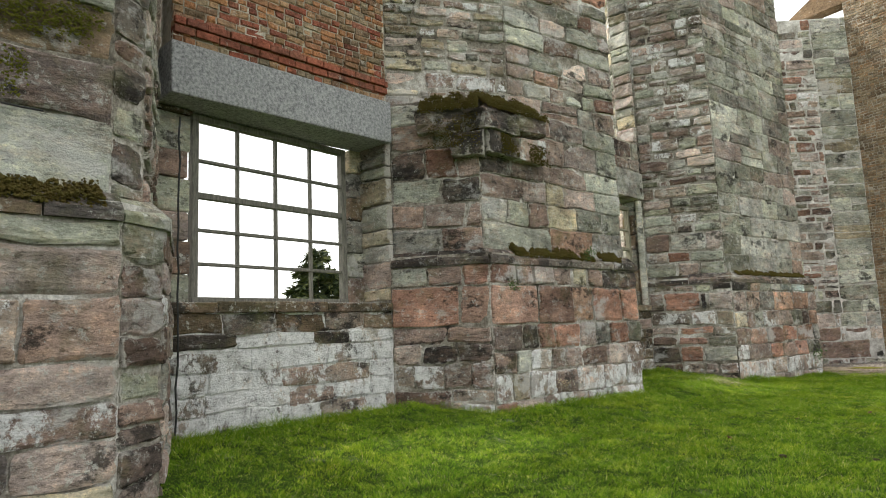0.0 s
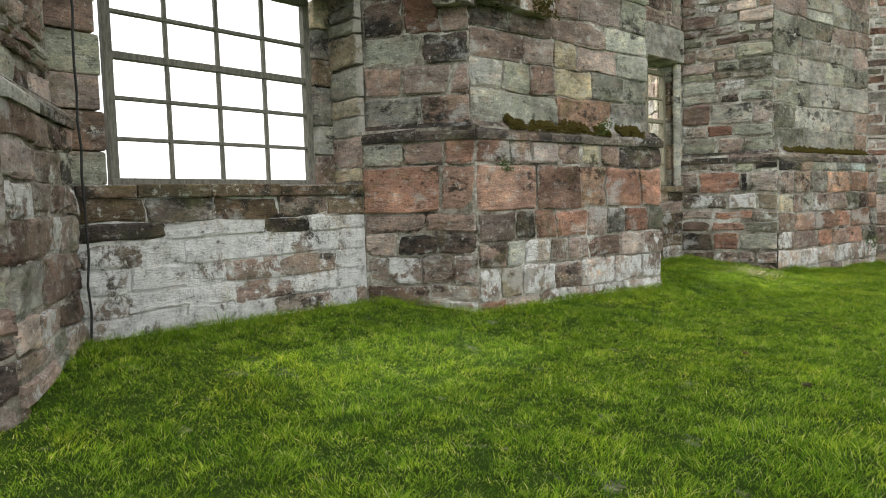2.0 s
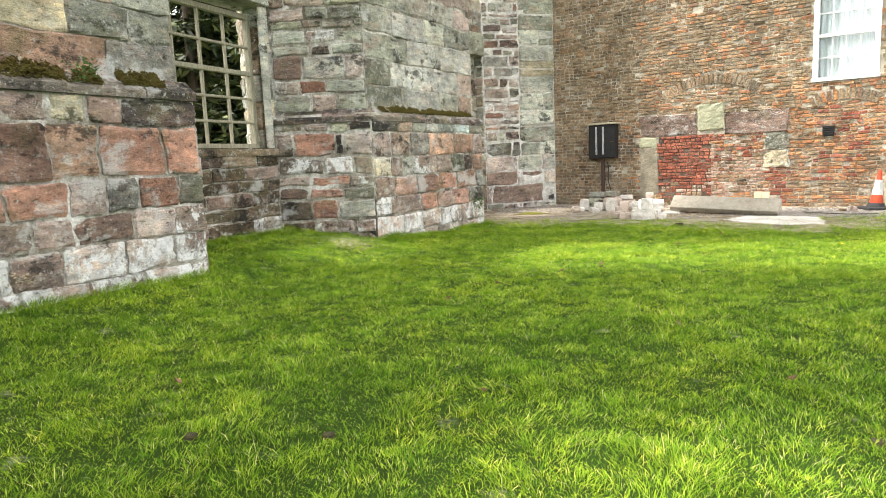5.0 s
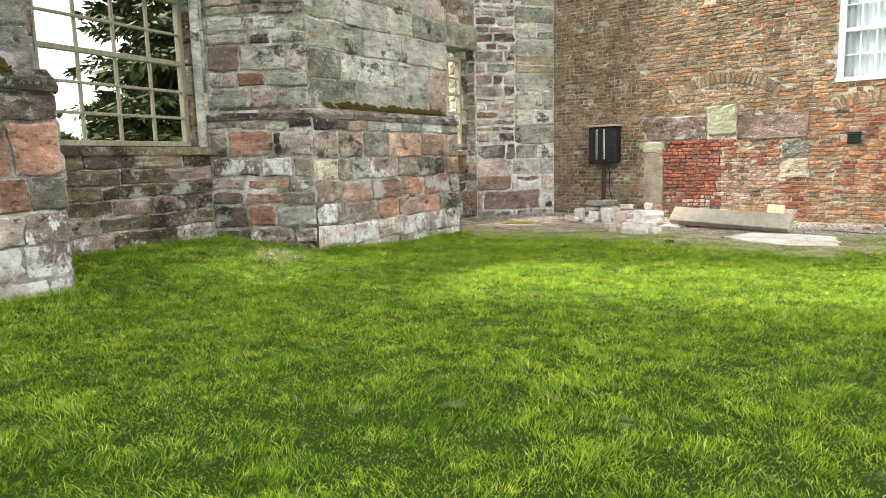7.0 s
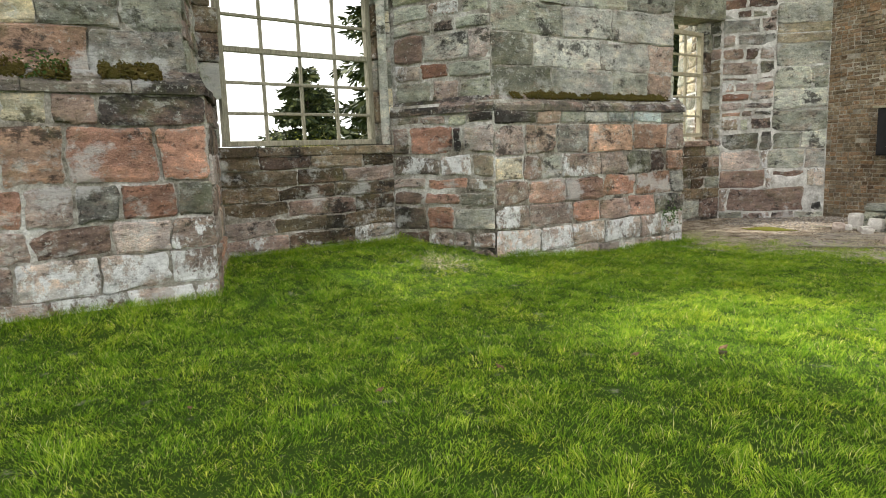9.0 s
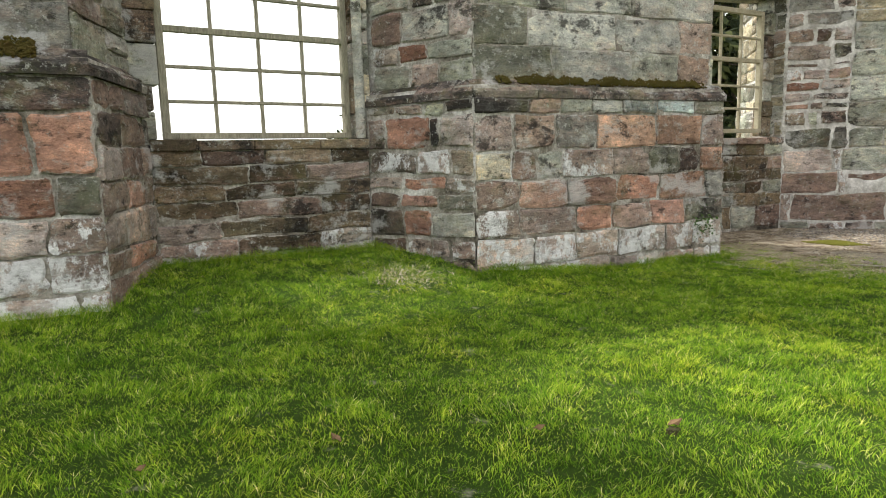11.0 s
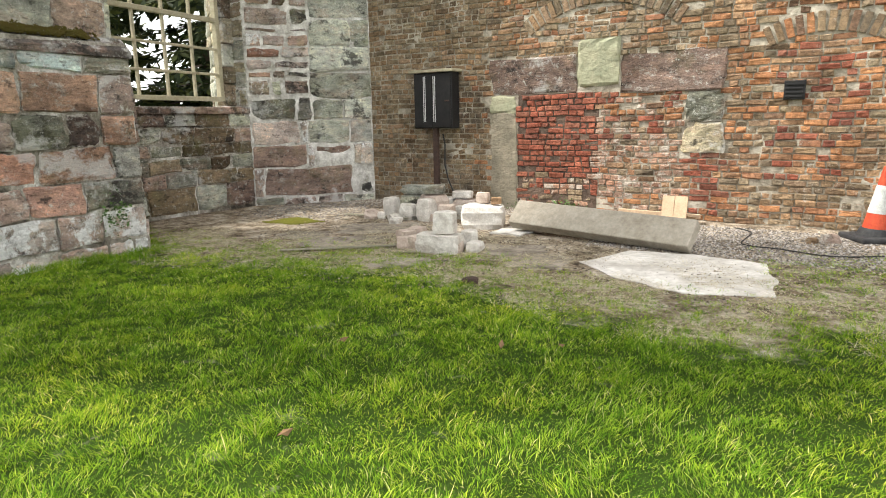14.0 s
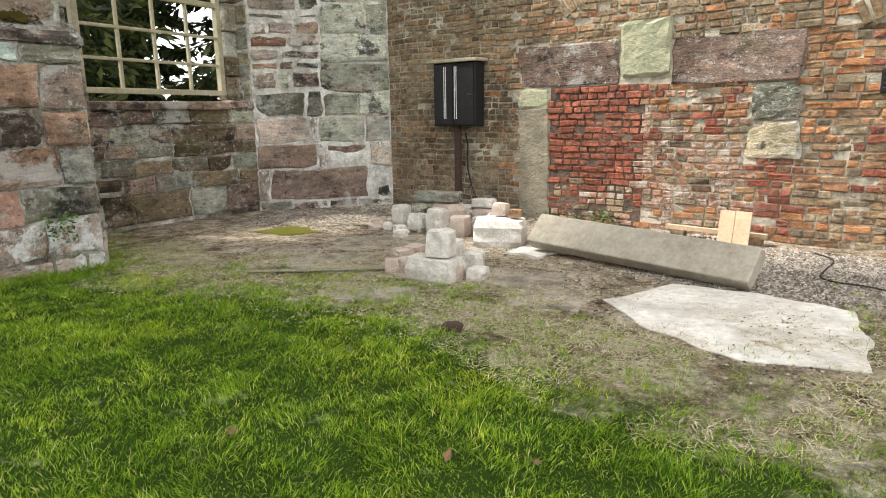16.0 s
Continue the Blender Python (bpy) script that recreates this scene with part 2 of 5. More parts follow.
WHITE_PAINT = plain("white_gloss_paint", (0.78, 0.78, 0.78), (0.83, 0.83, 0.83), 8, 0.4, 0.1)
RUBBLE = plain("broken_pale_concrete", (0.46, 0.42, 0.37), (0.74, 0.71, 0.66), 9, 0.95, 0.9, dist=0.02)
RUBBLE_PINK = plain("pinkish_broken_stone", (0.40, 0.31, 0.26), (0.55, 0.47, 0.40), 9, 0.95, 0.9, dist=0.02)
SLAB = plain("pale_cement_screed", (0.33, 0.31, 0.275), (0.58, 0.56, 0.53), 6, 0.9, 0.4)
PALE_SLAB = plain("white_cement_screed", (0.42, 0.39, 0.345), (0.72, 0.69, 0.65), 3.5, 0.9, 0.4)
PAVING = plain("dusty_stone_paving", (0.10, 0.082, 0.062), (0.38, 0.33, 0.27), 5, 0.95, 0.7)
EARTH = plain("brown_crumbly_earth", (0.045, 0.04, 0.018), (0.10, 0.085, 0.038), 30, 1.0, 1.0, dist=0.02)
CABLE = plain("black_cable_sheath", (0.015, 0.015, 0.015), (0.03, 0.03, 0.03), 20, 0.6, 0.1)
CONE_ORANGE = plain("faded_orange_plastic", (0.34, 0.04, 0.018), (0.46, 0.07, 0.026), 12, 0.55, 0.15)
CONE_WHITE = plain("dirty_white_reflective_sleeve", (0.34, 0.35, 0.33), (0.55, 0.56, 0.54), 14, 0.5, 0.15)
CONE_BASE = plain("black_rubber", (0.02, 0.02, 0.022), (0.045, 0.045, 0.045), 14, 0.8, 0.3)
# Pale blue that puts the brightness of the sash panes into a sheet's colour.
PANE_SHEET = plain("pale_pane_sheet", (0.62, 0.70, 0.73), (0.80, 0.84, 0.85), 3, 0.9, 0.2, stretch=(9, 9, 0.2))
BARK = plain("conifer_bark", (0.06, 0.045, 0.035), (0.12, 0.09, 0.07), 8, 0.95, 0.8)


def moss_material(name, a, b):
    k = Nodes(name)
    base = k.mix(k.noise(9, 6, None, 0.7), a, b)
    base = k.mix(k.ramp(k.noise(30, 4), [(0.55, (0,)), (0.7, (0.8,))]), base, (0.12, 0.11, 0.02))
    k.bump(k.noise(70, 5, None, 0.8), 1.0, 0.03)
    return k.done(base, 1.0, 0, 0.1)


MOSS = moss_material("brown_green_moss", (0.115, 0.065, 0.02), (0.095, 0.10, 0.025))
MOSS_GREEN = moss_material("yellow_green_moss", (0.11, 0.12, 0.02), (0.20, 0.19, 0.03))


def leaf_material(name, a, b, c):
    k = Nodes(name)
    base = k.ramp(k.rnd(), [(0.0, a), (0.5, b), (1.0, c)])
    k.b.inputs["Transmission Weight"].default_value = 0.0
    return k.done(base, 0.75, 0, 0.25)


NEEDLES = leaf_material("dark_conifer_needles", (0.012, 0.02, 0.008), (0.035, 0.05, 0.016), (0.10, 0.11, 0.03))
SHRUB_LEAF = leaf_material("yellow_green_leaf", (0.12, 0.14, 0.02), (0.22, 0.23, 0.03), (0.30, 0.30, 0.05))
IVY = leaf_material("dull_green_leaf", (0.035, 0.07, 0.015), (0.065, 0.12, 0.03), (0.11, 0.17, 0.05))


def grass_material():
    k = Nodes("lawn_grass_blades")
    base = k.ramp(k.rnd(), [(0.0, (0.09, 0.20, 0.013)), (0.35, (0.17, 0.305, 0.019)), (0.75, (0.285, 0.415, 0.03)), (0.93, (0.42, 0.49, 0.08)), (1.0, (0.60, 0.56, 0.28))])
    patch = k.noise(1.1, 6, None, 0.7)
    base = k.mix(0.8, base, k.ramp(patch, [(0.3, (0.55, 0.68, 0.5)), (0.5, (1, 1, 1)), (0.68, (1.5, 1.25, 1.1))]), "MULTIPLY")
    tuft = k.noise(7, 4, None, 0.7)
    base = k.mix(0.8, base, k.ramp(tuft, [(0.34, (0.6, 0.72, 0.6)), (0.5, (1, 1, 1)), (0.66, (1.35, 1.25, 1.2))]), "MULTIPLY")
    fine = k.noise(19, 3, None, 0.6)
    base = k.mix(0.9, base, k.ramp(fine, [(0.34, (0.6, 0.7, 0.6)), (0.5, (1, 1, 1)), (0.66, (1.45, 1.35, 1.35))]), "MULTIPLY")
    k.done(base, 0.75, 0, 0.1)
    thin = k.n("ShaderNodeBsdfTranslucent")
    k.link(base, thin.inputs[0])
    both = k.n("ShaderNodeMixShader")
    both.inputs[0].default_value = 0.4
    out = k.t.nodes["Material Output"]
    k.link(k.b.outputs[0], both.inputs[1])
    k.link(thin.outputs[0], both.inputs[2])
    k.link(both.outputs[0], out.inputs[0])
    return k.m


GRASS = grass_material()


def ground_material():
    """Lawn soil that turns to trodden earth and straw where the sheet is marked bare."""
    k = Nodes("lawn_ground")
    lawn_soil = k.mix(k.noise(9, 6, None, 0.7), (0.022, 0.05, 0.006), (0.055, 0.10, 0.012))
    lawn_soil = k.mix(k.ramp(k.noise(45, 4), [(0.58, (0,)), (0.75, (0.4,))]), lawn_soil, (0.12, 0.10, 0.045))
    earth = k.ramp(k.noise(4, 9, None, 0.78), [(0.36, (0.05, 0.037, 0.024)), (0.45, (0.21, 0.16, 0.112)), (0.54, (0.38, 0.315, 0.24)), (0.66, (0.58, 0.52, 0.44))])
    earth = k.mix(k.ramp(k.noise(2.2, 7, None, 0.75), [(0.55, (0,)), (0.66, (0.7,))]), earth, (0.11, 0.085, 0.055))
    earth = k.mix(k.ramp(k.noise(60, 3), [(0.56, (0,)), (0.7, (0.7,))]), earth, (0.46, 0.41, 0.30))
    earth = k.mix(0.9, earth, k.ramp(k.noise(15, 6, None, 0.8), [(0.36, (0.4, 0.38, 0.36)), (0.5, (1, 1, 1)), (0.64, (1.5, 1.5, 1.45))]), "MULTIPLY")
    at = k.n("ShaderNodeAttribute")
    at.attribute_name = "bare"
    edge = k.math("ADD", at.outputs["Fac"], k.math("MULTIPLY", k.math("SUBTRACT", k.noise(4, 6, None, 0.7), 0.5), 0.9))
    base = k.mix(k.ramp(edge, [(0.1, (0,)), (0.3, (1,))]), lawn_soil, earth)
    k.bump(k.noise(60, 5, None, 0.8), 1.0, 0.03)
    return k.done(base, 1.0, 0, 0.1)


GROUND = ground_material()


# ---- mesh helpers ----
def smooth(v, a, b):
    k = min(1.0, max(0.0, (v - a) / (b - a)))
    return k * k * (3 - 2 * k)


def ground_z(x, y):
    """The lawn: nearly level, rising to the feet of the piers, falling to the brick wall."""
    z = 0.03 - 0.10 * smooth(y, 8, 15.5)
    z += 0.26 * smooth(-x, 3.0, 5.4) * (1 - smooth(y, 11.9, 14.0))
    return z + 0.012 * noise.noise((x * 0.9, y * 0.9, 0.0))


def obj(name, bm, mat, parent=None, label=""):
    me = bpy.data.meshes.new(name)
    bm.to_mesh(me)
    bm.free()
    for m in mat if isinstance(mat, (list, tuple)) else [mat]:
        me.materials.append(m)
    ob = new(name, me)
    if parent is not None:
        ob.parent = parent
        ob.matrix_parent_inverse = parent.matrix_basis.inverted()
    if label:
        tagged(ob, label)
    return ob


def part(name, bm, mat, parent, label=""):
    return obj(name, bm, mat, parent, label)


def mesh_from(name, verts, faces, mat, parent=None, rim=None):
    me = bpy.data.meshes.new(name)
    me.from_pydata(verts, [], faces)
    if rim:
        me.attributes.new("rim", "FLOAT", "POINT").data.foreach_set("value", rim)
    me.materials.append(mat)
    ob = new(name, me)
    ob.parent = parent
    return ob


def box(x0, x1, y0, y1, z0, z1, m=None, bevel=0.0, bm=None):
    bm = bm or bmesh.new()
    made = bmesh.ops.create_cube(bm, size=1)["verts"]
    for v in made:
        v.co = Vector((x0 + (v.co.x + 0.5) * (x1 - x0), y0 + (v.co.y + 0.5) * (y1 - y0), z0 + (v.co.z + 0.5) * (z1 - z0)))
    if bevel:
        edges = list({e for v in made for e in v.link_edges})
        made = list({v for f in bmesh.ops.bevel(bm, geom=edges, offset=bevel, segments=2, profile=0.5, affect="EDGES")["faces"] for v in f.verts} | {v for v in made if v.is_valid})
    if m is not None:
        bmesh.ops.transform(bm, matrix=m, verts=made)
    return bm


def prism(points, z0, z1):
    """An upright prism over a plan polygon."""
    bm = bmesh.new()
    low = [bm.verts.new((x, y, z0)) for x, y in points]
    top = [bm.verts.new((x, y, z1)) for x, y in points]
    bm.faces.new(top)
    bm.faces.new(low[::-1])
    for i in range(len(points)):
        j = (i + 1) % len(points)
        bm.faces.new((low[i], low[j], top[j], top[i]))
    bmesh.ops.recalc_face_normals(bm, faces=bm.faces)
    return bm


def tube(path, radius, sides=8):
    """A round bar along a path of points."""
    bm = bmesh.new()
    rings = []
    for i, p in enumerate(path):
        p = Vector(p)
        d = (Vector(path[min(i + 1, len(path) - 1)]) - Vector(path[max(i - 1, 0)])).normalized()
        a = d.orthogonal().normalized()
        b = d.cross(a)
        rings.append([bm.verts.new(p + radius * (math.cos(k * math.tau / sides) * a + math.sin(k * math.tau / sides) * b)) for k in range(sides)])
    for r, s in zip(rings, rings[1:]):
        for k in range(sides):
            bm.faces.new((r[k], r[(k + 1) % sides], s[(k + 1) % sides], s[k]))
    bm.faces.new(rings[0][::-1])
    bm.faces.new(rings[-1])
    bmesh.ops.recalc_face_normals(bm, faces=bm.faces)
    return bm


class Face:
    """A wall face seen from the court: u runs along it, z up, w out towards the court."""

    def __init__(self, p, q):
        self.p, self.q = Vector((*p, 0)), Vector((*q, 0))
        self.d = (self.q - self.p).normalized()
        self.n = Vector((self.d.y, -self.d.x, 0))
        self.length = (self.q - self.p).length
        self.m = Matrix(((self.d.x, self.n.x, 0, self.p.x), (self.d.y, self.n.y, 0, self.p.y), (0, 0, 1, 0), (0, 0, 0, 1)))

    def at(self, u, z, w=0.0):
        return self.p + self.d * u + self.n * w + Vector((0, 0, z))


CELLS = 7
RIM = [1.0 if i in (0, CELLS - 1) or j in (0, CELLS - 1) else 0.0 for j in range(CELLS) for i in range(CELLS)] + [1.0] * (4 * CELLS - 4)


def stone_mesh(face, u0, u1, z0, z1, proud, depth, rng, rough=0.014):
    """One old stone: a front of six by six uneven cells whose worn rim dips under the pointing here and there, and its sides."""
    du, dz = u1 - u0, z1 - z0
    last = CELLS - 1
    e = min(rng.uniform(0.012, 0.04), du * 0.15, dz * 0.15)

    def steps(a, b):
        inner = [a + e + (b - a - 2 * e) * (k + rng.uniform(-0.2, 0.2)) / 4 for k in (1, 2, 3)]
        return [a, a + e, *inner, b - e, b]

    us, zs = steps(u0, u1), steps(z0, z1)
    verts, faces = [], []
    ends = (0.0, face.length)
    lean_u, lean_z = rng.uniform(-0.004, 0.004), rng.uniform(-0.005, 0.005)
    lost = ()
    if rng.random() < 0.4:
        ci, cj = rng.choice((0, last)), rng.choice((0, last))
        lost = ((ci, cj), (abs(ci - 1), cj), (ci, abs(cj - 1)), (abs(ci - 1), abs(cj - 1)))

    def place(u, z, w):
        p = face.at(u, z)
        k = noise.noise_vector((p.x * 2.6, p.y * 2.6, p.z * 3.4))
        f = noise.noise_vector((p.x * 9.0, p.y * 9.0, p.z * 11.0))
        free = min(1.0, max(0.0, min(u - ends[0], ends[1] - u) / 0.12))
        return face.at(u + (0.035 * k.x + 0.012 * f.x) * free, z + 0.03 * k.z + 0.01 * f.z, w + 0.008 * f.y)

    for j in range(CELLS):
        for i in range(CELLS):
            edge = i in (0, last) or j in (0, last)
            corner = i in (0, last) and j in (0, last)
            tilt = (i - 3) * lean_u + (j - 3) * lean_z
            w = proud * rng.uniform(0.75, 1.15) + tilt if not edge else proud + tilt - rng.uniform(0.004, 0.028)
            if (i, j) in lost:
                w -= 0.03
            k = rough * 0.7
            uu = us[i] + rng.uniform(-k, k) + (0.5 * e if corner and i == 0 else -0.5 * e if corner else 0)
            zz = zs[j] + rng.uniform(-k, k) * 0.8
            verts.append(place(uu, zz, w))
    for j in range(last):
        for i in range(last):
            a = j * CELLS + i
            faces.append((a, a + CELLS, a + CELLS + 1, a + 1))
    rim = [(i, 0) for i in range(last)] + [(last, j) for j in range(last)] + [(i, last) for i in range(last, 0, -1)] + [(0, j) for j in range(last, 0, -1)]
    back = len(verts)
    for i, j in rim:
        verts.append(place(us[i], zs[j], -depth))
    for k in range(len(rim)):
        m = (k + 1) % len(rim)
        a, b = rim[k][1] * CELLS + rim[k][0], rim[m][1] * CELLS + rim[m][0]
        faces.append((a, b, back + m, back + k))
    return verts, faces


def lay_stones(parent, face, u0, u1, z0, z1, codes, seed, course=(0.2, 0.36), width=(0.3, 0.75), gap=0.007, proud=0.024, parts_below=2.6, spec=None, name="stone", skip=None):
    """Courses of stones over a stretch of wall. spec: courses from the top down as text, height in cm, then code and width in cm for each stone.
    Stones under parts_below are objects of their own, those above are joined."""
    rng = random.Random(seed)
    high = {}
    z = z1
    rows = []
    if spec:
        for line in spec.split("/"):
            h, *stones = line.split()
            rows.append((float(h) / 100, [(s[0], float(s[1:]) / 100) for s in stones]))
    n = 0
    while z > z0 + 0.05:
        if rows:
            h, fixed = rows.pop(0)
        else:
            h, fixed = rng.uniform(*course), None
        if z - h < z0 + 0.1:
            h = z - z0
        u = u0
        k = 0
        total = sum(w for _, w in fixed) if fixed else 0
        while u < u1 - 0.03:
            if fixed:
                code, w = fixed[k % len(fixed)]
                w *= (u1 - u0) / total
                if k == len(fixed) - 1:
                    w = u1 - u
            else:
                code, w = rng.choice(codes), rng.uniform(*width) * (0.7 + 0.5 * h / course[1])
            if u + w > u1 - 0.12:
                w = u1 - u
            jitter = 0 if fixed else rng.uniform(-0.012, 0.012)
            split = not fixed and h > 0.27 and rng.random() < 0.18
            for a, b in ([(z - h, z - h * 0.5), (z - h * 0.5, z)] if split else [(z - h, z)]):
                if skip and skip(u + w / 2, (a + b) / 2):
                    continue
                g = gap * rng.uniform(0.6, 1.5)
                v, f = stone_mesh(face, u + g * 0.5, u + w - g * 0.5, a + g * 0.5 + jitter, b - g * 0.5 + jitter, (proud * rng.uniform(0.5, 1.4) if rng.random() > 0.1 else proud * 0.1), 0.06, rng)
                if a < parts_below and n < 300:
                    mesh_from(name, v, f, STONE[code], parent, RIM)
                    n += 1
                else:
                    vs, fs = high.setdefault(code, ([], []))
                    o = len(vs)
                    vs.extend(v)
                    fs.extend(tuple(i + o for i in q) for q in f)
            u += w
            k += 1
        z -= h
    for code, (v, f) in high.items():
        tagged(mesh_from("upper_stonework", v, f, STONE[code], parent, RIM * (len(v) // len(RIM))), kind="stuff")


def structure(name, bm, mat, label):
    return tagged(obj(name, bm, mat), label, "wall", "", "structure")


# ---- the ground ----
EDGE_X = (-6.0, -4.0, -2.9, -1.75, -0.5, 0.6, 1.5, 2.3, 3.5, 6.0)
EDGE_Y = (15.6, 15.3, 14.9, 15.3, 15.2, 14.5, 14.2, 13.9, 13.5, 13.2)


def bare(x, y):
    """How bare the lawn is at a place, 0 to 1: trodden earth towards the brick wall."""
    d = y - np.interp(x, EDGE_X, EDGE_Y)
    k = np.clip((d + 0.45) / 1.6, 0, 1)
    regrown = np.clip((x - 1.9) / 0.5, 0, 1) * np.clip((17.0 - y) / 0.8, 0, 1) * 0.45
    return np.clip(k - regrown, 0, 1)


def build_ground():
    xs = [-400, -120, -50, -25, -16, -12] + [-9 + 0.15 * i for i in range(121)] + [12, 18, 30, 60, 150, 400]
    ys = [-400, -120, -50, -25, -12, -7] + [-4 + 0.15 * i for i in range(167)] + [24, 30, 45, 70, 150, 400]
    verts = [(x, y, ground_z(x, y)) for y in ys for x in xs]
    w = len(xs)
    faces = [(j * w + i, j * w + i + 1, (j + 1) * w + i + 1, (j + 1) * w + i) for j in range(len(ys) - 1) for i in range(w - 1)]
    ob = mesh_from("ground", verts, faces, GROUND)
    at = ob.data.attributes.new("bare", "FLOAT", "POINT")
    at.data.foreach_set("value", [float(bare(x, y)) if 10 < y < 21 and -6 < x < 9 else 0.0 for x, y, z in verts])
    tagged(ob, "green lawn on a gentle slope, bare by the wall", "lawn", "", "structure")


build_ground()


# ---- the stone piers and window bays ----
SP1 = Face((-4.20, -2.6), (-3.98, 1.85))
S1L = Face((-5.43, 5.10), (-4.48, 5.72))
S1F = Face((-4.48, 5.72), (-4.23, 8.68))
S2F = Face((-4.05, 11.92), (-3.58, 15.25))
S3L = Face((-4.60, 18.38), (-3.20, 19.56))


def offset(points, d):
    """A plan outline moved inwards by d, away from the court (an open run of corners)."""
    faces = [Face(a, b) for a, b in zip(points, points[1:])]
    out = []
    for i, p in enumerate(points):
        ns = [f.n for f in faces[max(0, i - 1):i + 1]]
        n = sum(ns, Vector()).normalized()
        k = d / max(0.35, n.dot(ns[0]))
        out.append((p[0] - n.x * k, p[1] - n.y * k))
    return out


def pier(name, label, run, back, ledge, top, lower, upper, seed, mortar=None, third=None, ledge_codes="DDBDMDwG"):
    """A stone pier: a lower stage, a weathered ledge, an upper stage set back a little, and at times a third stage with a broken-off corner."""
    run = [tuple(p) for p in run]
    body = structure(name, prism(offset(run, 0.009) + back, -0.35, ledge), mortar or MORTAR, label)
    up = offset(run, 0.13)
    part("upper_stage", prism(offset(run, 0.139) + back, ledge + 0.001, third[0] if third else top), mortar or MORTAR, body)
    for i, (a, b) in enumerate(zip(run, run[1:])):
        f = Face(a, b)
        spec, codes, kw = lower[i]
        lay_stones(body, f, 0.0, f.length, -0.08, ledge - 0.12, codes, seed + i, spec=spec, **kw)
        # sloping ledge stones
        rng = random.Random(seed + 40 + i)
        g = Face(up[i], up[i + 1])
        u = 0.0
        while u < f.length - 0.02:
            w = min(rng.uniform(0.35, 0.8), f.length - u)
            if f.length - u - w < 0.15:
                w = f.length - u
            bm = bmesh.new()
            q = []
            for uu in (u + 0.005, u + w - 0.005):
                drop = rng.uniform(-0.02, 0.01)
                q.append([bm.verts.new(f.at(uu, ledge - 0.125, -0.08)), bm.verts.new(f.at(uu, ledge - 0.125, 0.035 + drop)), bm.verts.new(f.at(uu, ledge - 0.06 + drop, 0.04 + drop)),
                          bm.verts.new(f.at(uu, ledge + 0.06 + drop, -0.09)), bm.verts.new(f.at(uu, ledge + 0.06, -0.16))])
            for k in range(5):
                m = (k + 1) % 5
                bm.faces.new((q[0][k], q[0][m], q[1][m], q[1][k]))
            bm.faces.new(q[0][::-1])
            bm.faces.new(q[1])
            bmesh.ops.recalc_face_normals(bm, faces=bm.faces)
            part("ledge_stone", bm, STONE[rng.choice(ledge_codes)], body)
            u += w
        spec, codes, kw = upper[i]
        mid = ledge + 0.02
        if spec:
            mid += sum(float(row.split()[0]) for row in spec.split("/")) / 100
            lay_stones(body, g, 0.0, g.length, ledge + 0.02, mid, codes, seed + 60 + i, spec=spec, parts_below=3.9, **kw)
        if mid < (third[0] if third else top) - 0.1:
            lay_stones(body, g, 0.0, g.length, mid, third[0] if third else top, codes, seed + 70 + i, parts_below=3.6, **kw)
    if third:
        z, corners, codes = third
        part("broken_stage", prism(corners + back, z + 0.001, top), MORTAR, body)
        for i, (a, b) in enumerate(zip(corners, corners[1:])):
            g = Face(a, b)
            lay_stones(body, g, 0.0, g.length, z, top, codes[i], seed + 90 + i, parts_below=4.6, **(RUBBLY if i == 0 else MIXED))
    return body


ASHLAR = dict(course=(0.26, 0.42), width=(0.4, 0.95))
RUBBLY = dict(course=(0.10, 0.24), width=(0.18, 0.5), gap=0.04)
MIXED = dict(course=(0.16, 0.32), width=(0.25, 0.65), gap=0.02)

pier("wall_1", "weathered mixed sandstone pier with a mossy ledge beside the lawn",
     [(-4.20, -2.6), (-3.98, 1.60), (-4.15, 1.93), (-5.47, 2.55)], [(-5.95, 2.55), (-6.6, 1.9), (-6.6, -2.6)], 1.98, 8.6,
     [("16 G50 P60 w60 G60 P70 G80/30 B40 P35 B45 G30 P60 P60 w50 P90/38 G70 P80 Y40 P60 G60 w90 B56/24 G40 P90 R40 G60 w60 G55 P75/22 G60 w50 P60 G40 P35 w60/24 G60 P70 w50 G45 D50 P40/22 P50 w60 B40 G70 w50 Y45", "GwPBwYG", MIXED), (None, "BPG", MIXED), (None, "PBwG", MIXED)],
     [("38 B60 G90 M80 M90/38 Y40 G60 P60 Y30 G45 P42/50 P90 G60 w60 P60 P45 G70", "GGGPY", ASHLAR), (None, "GBD", MIXED), (None, "GBP", RUBBLY)], 11)

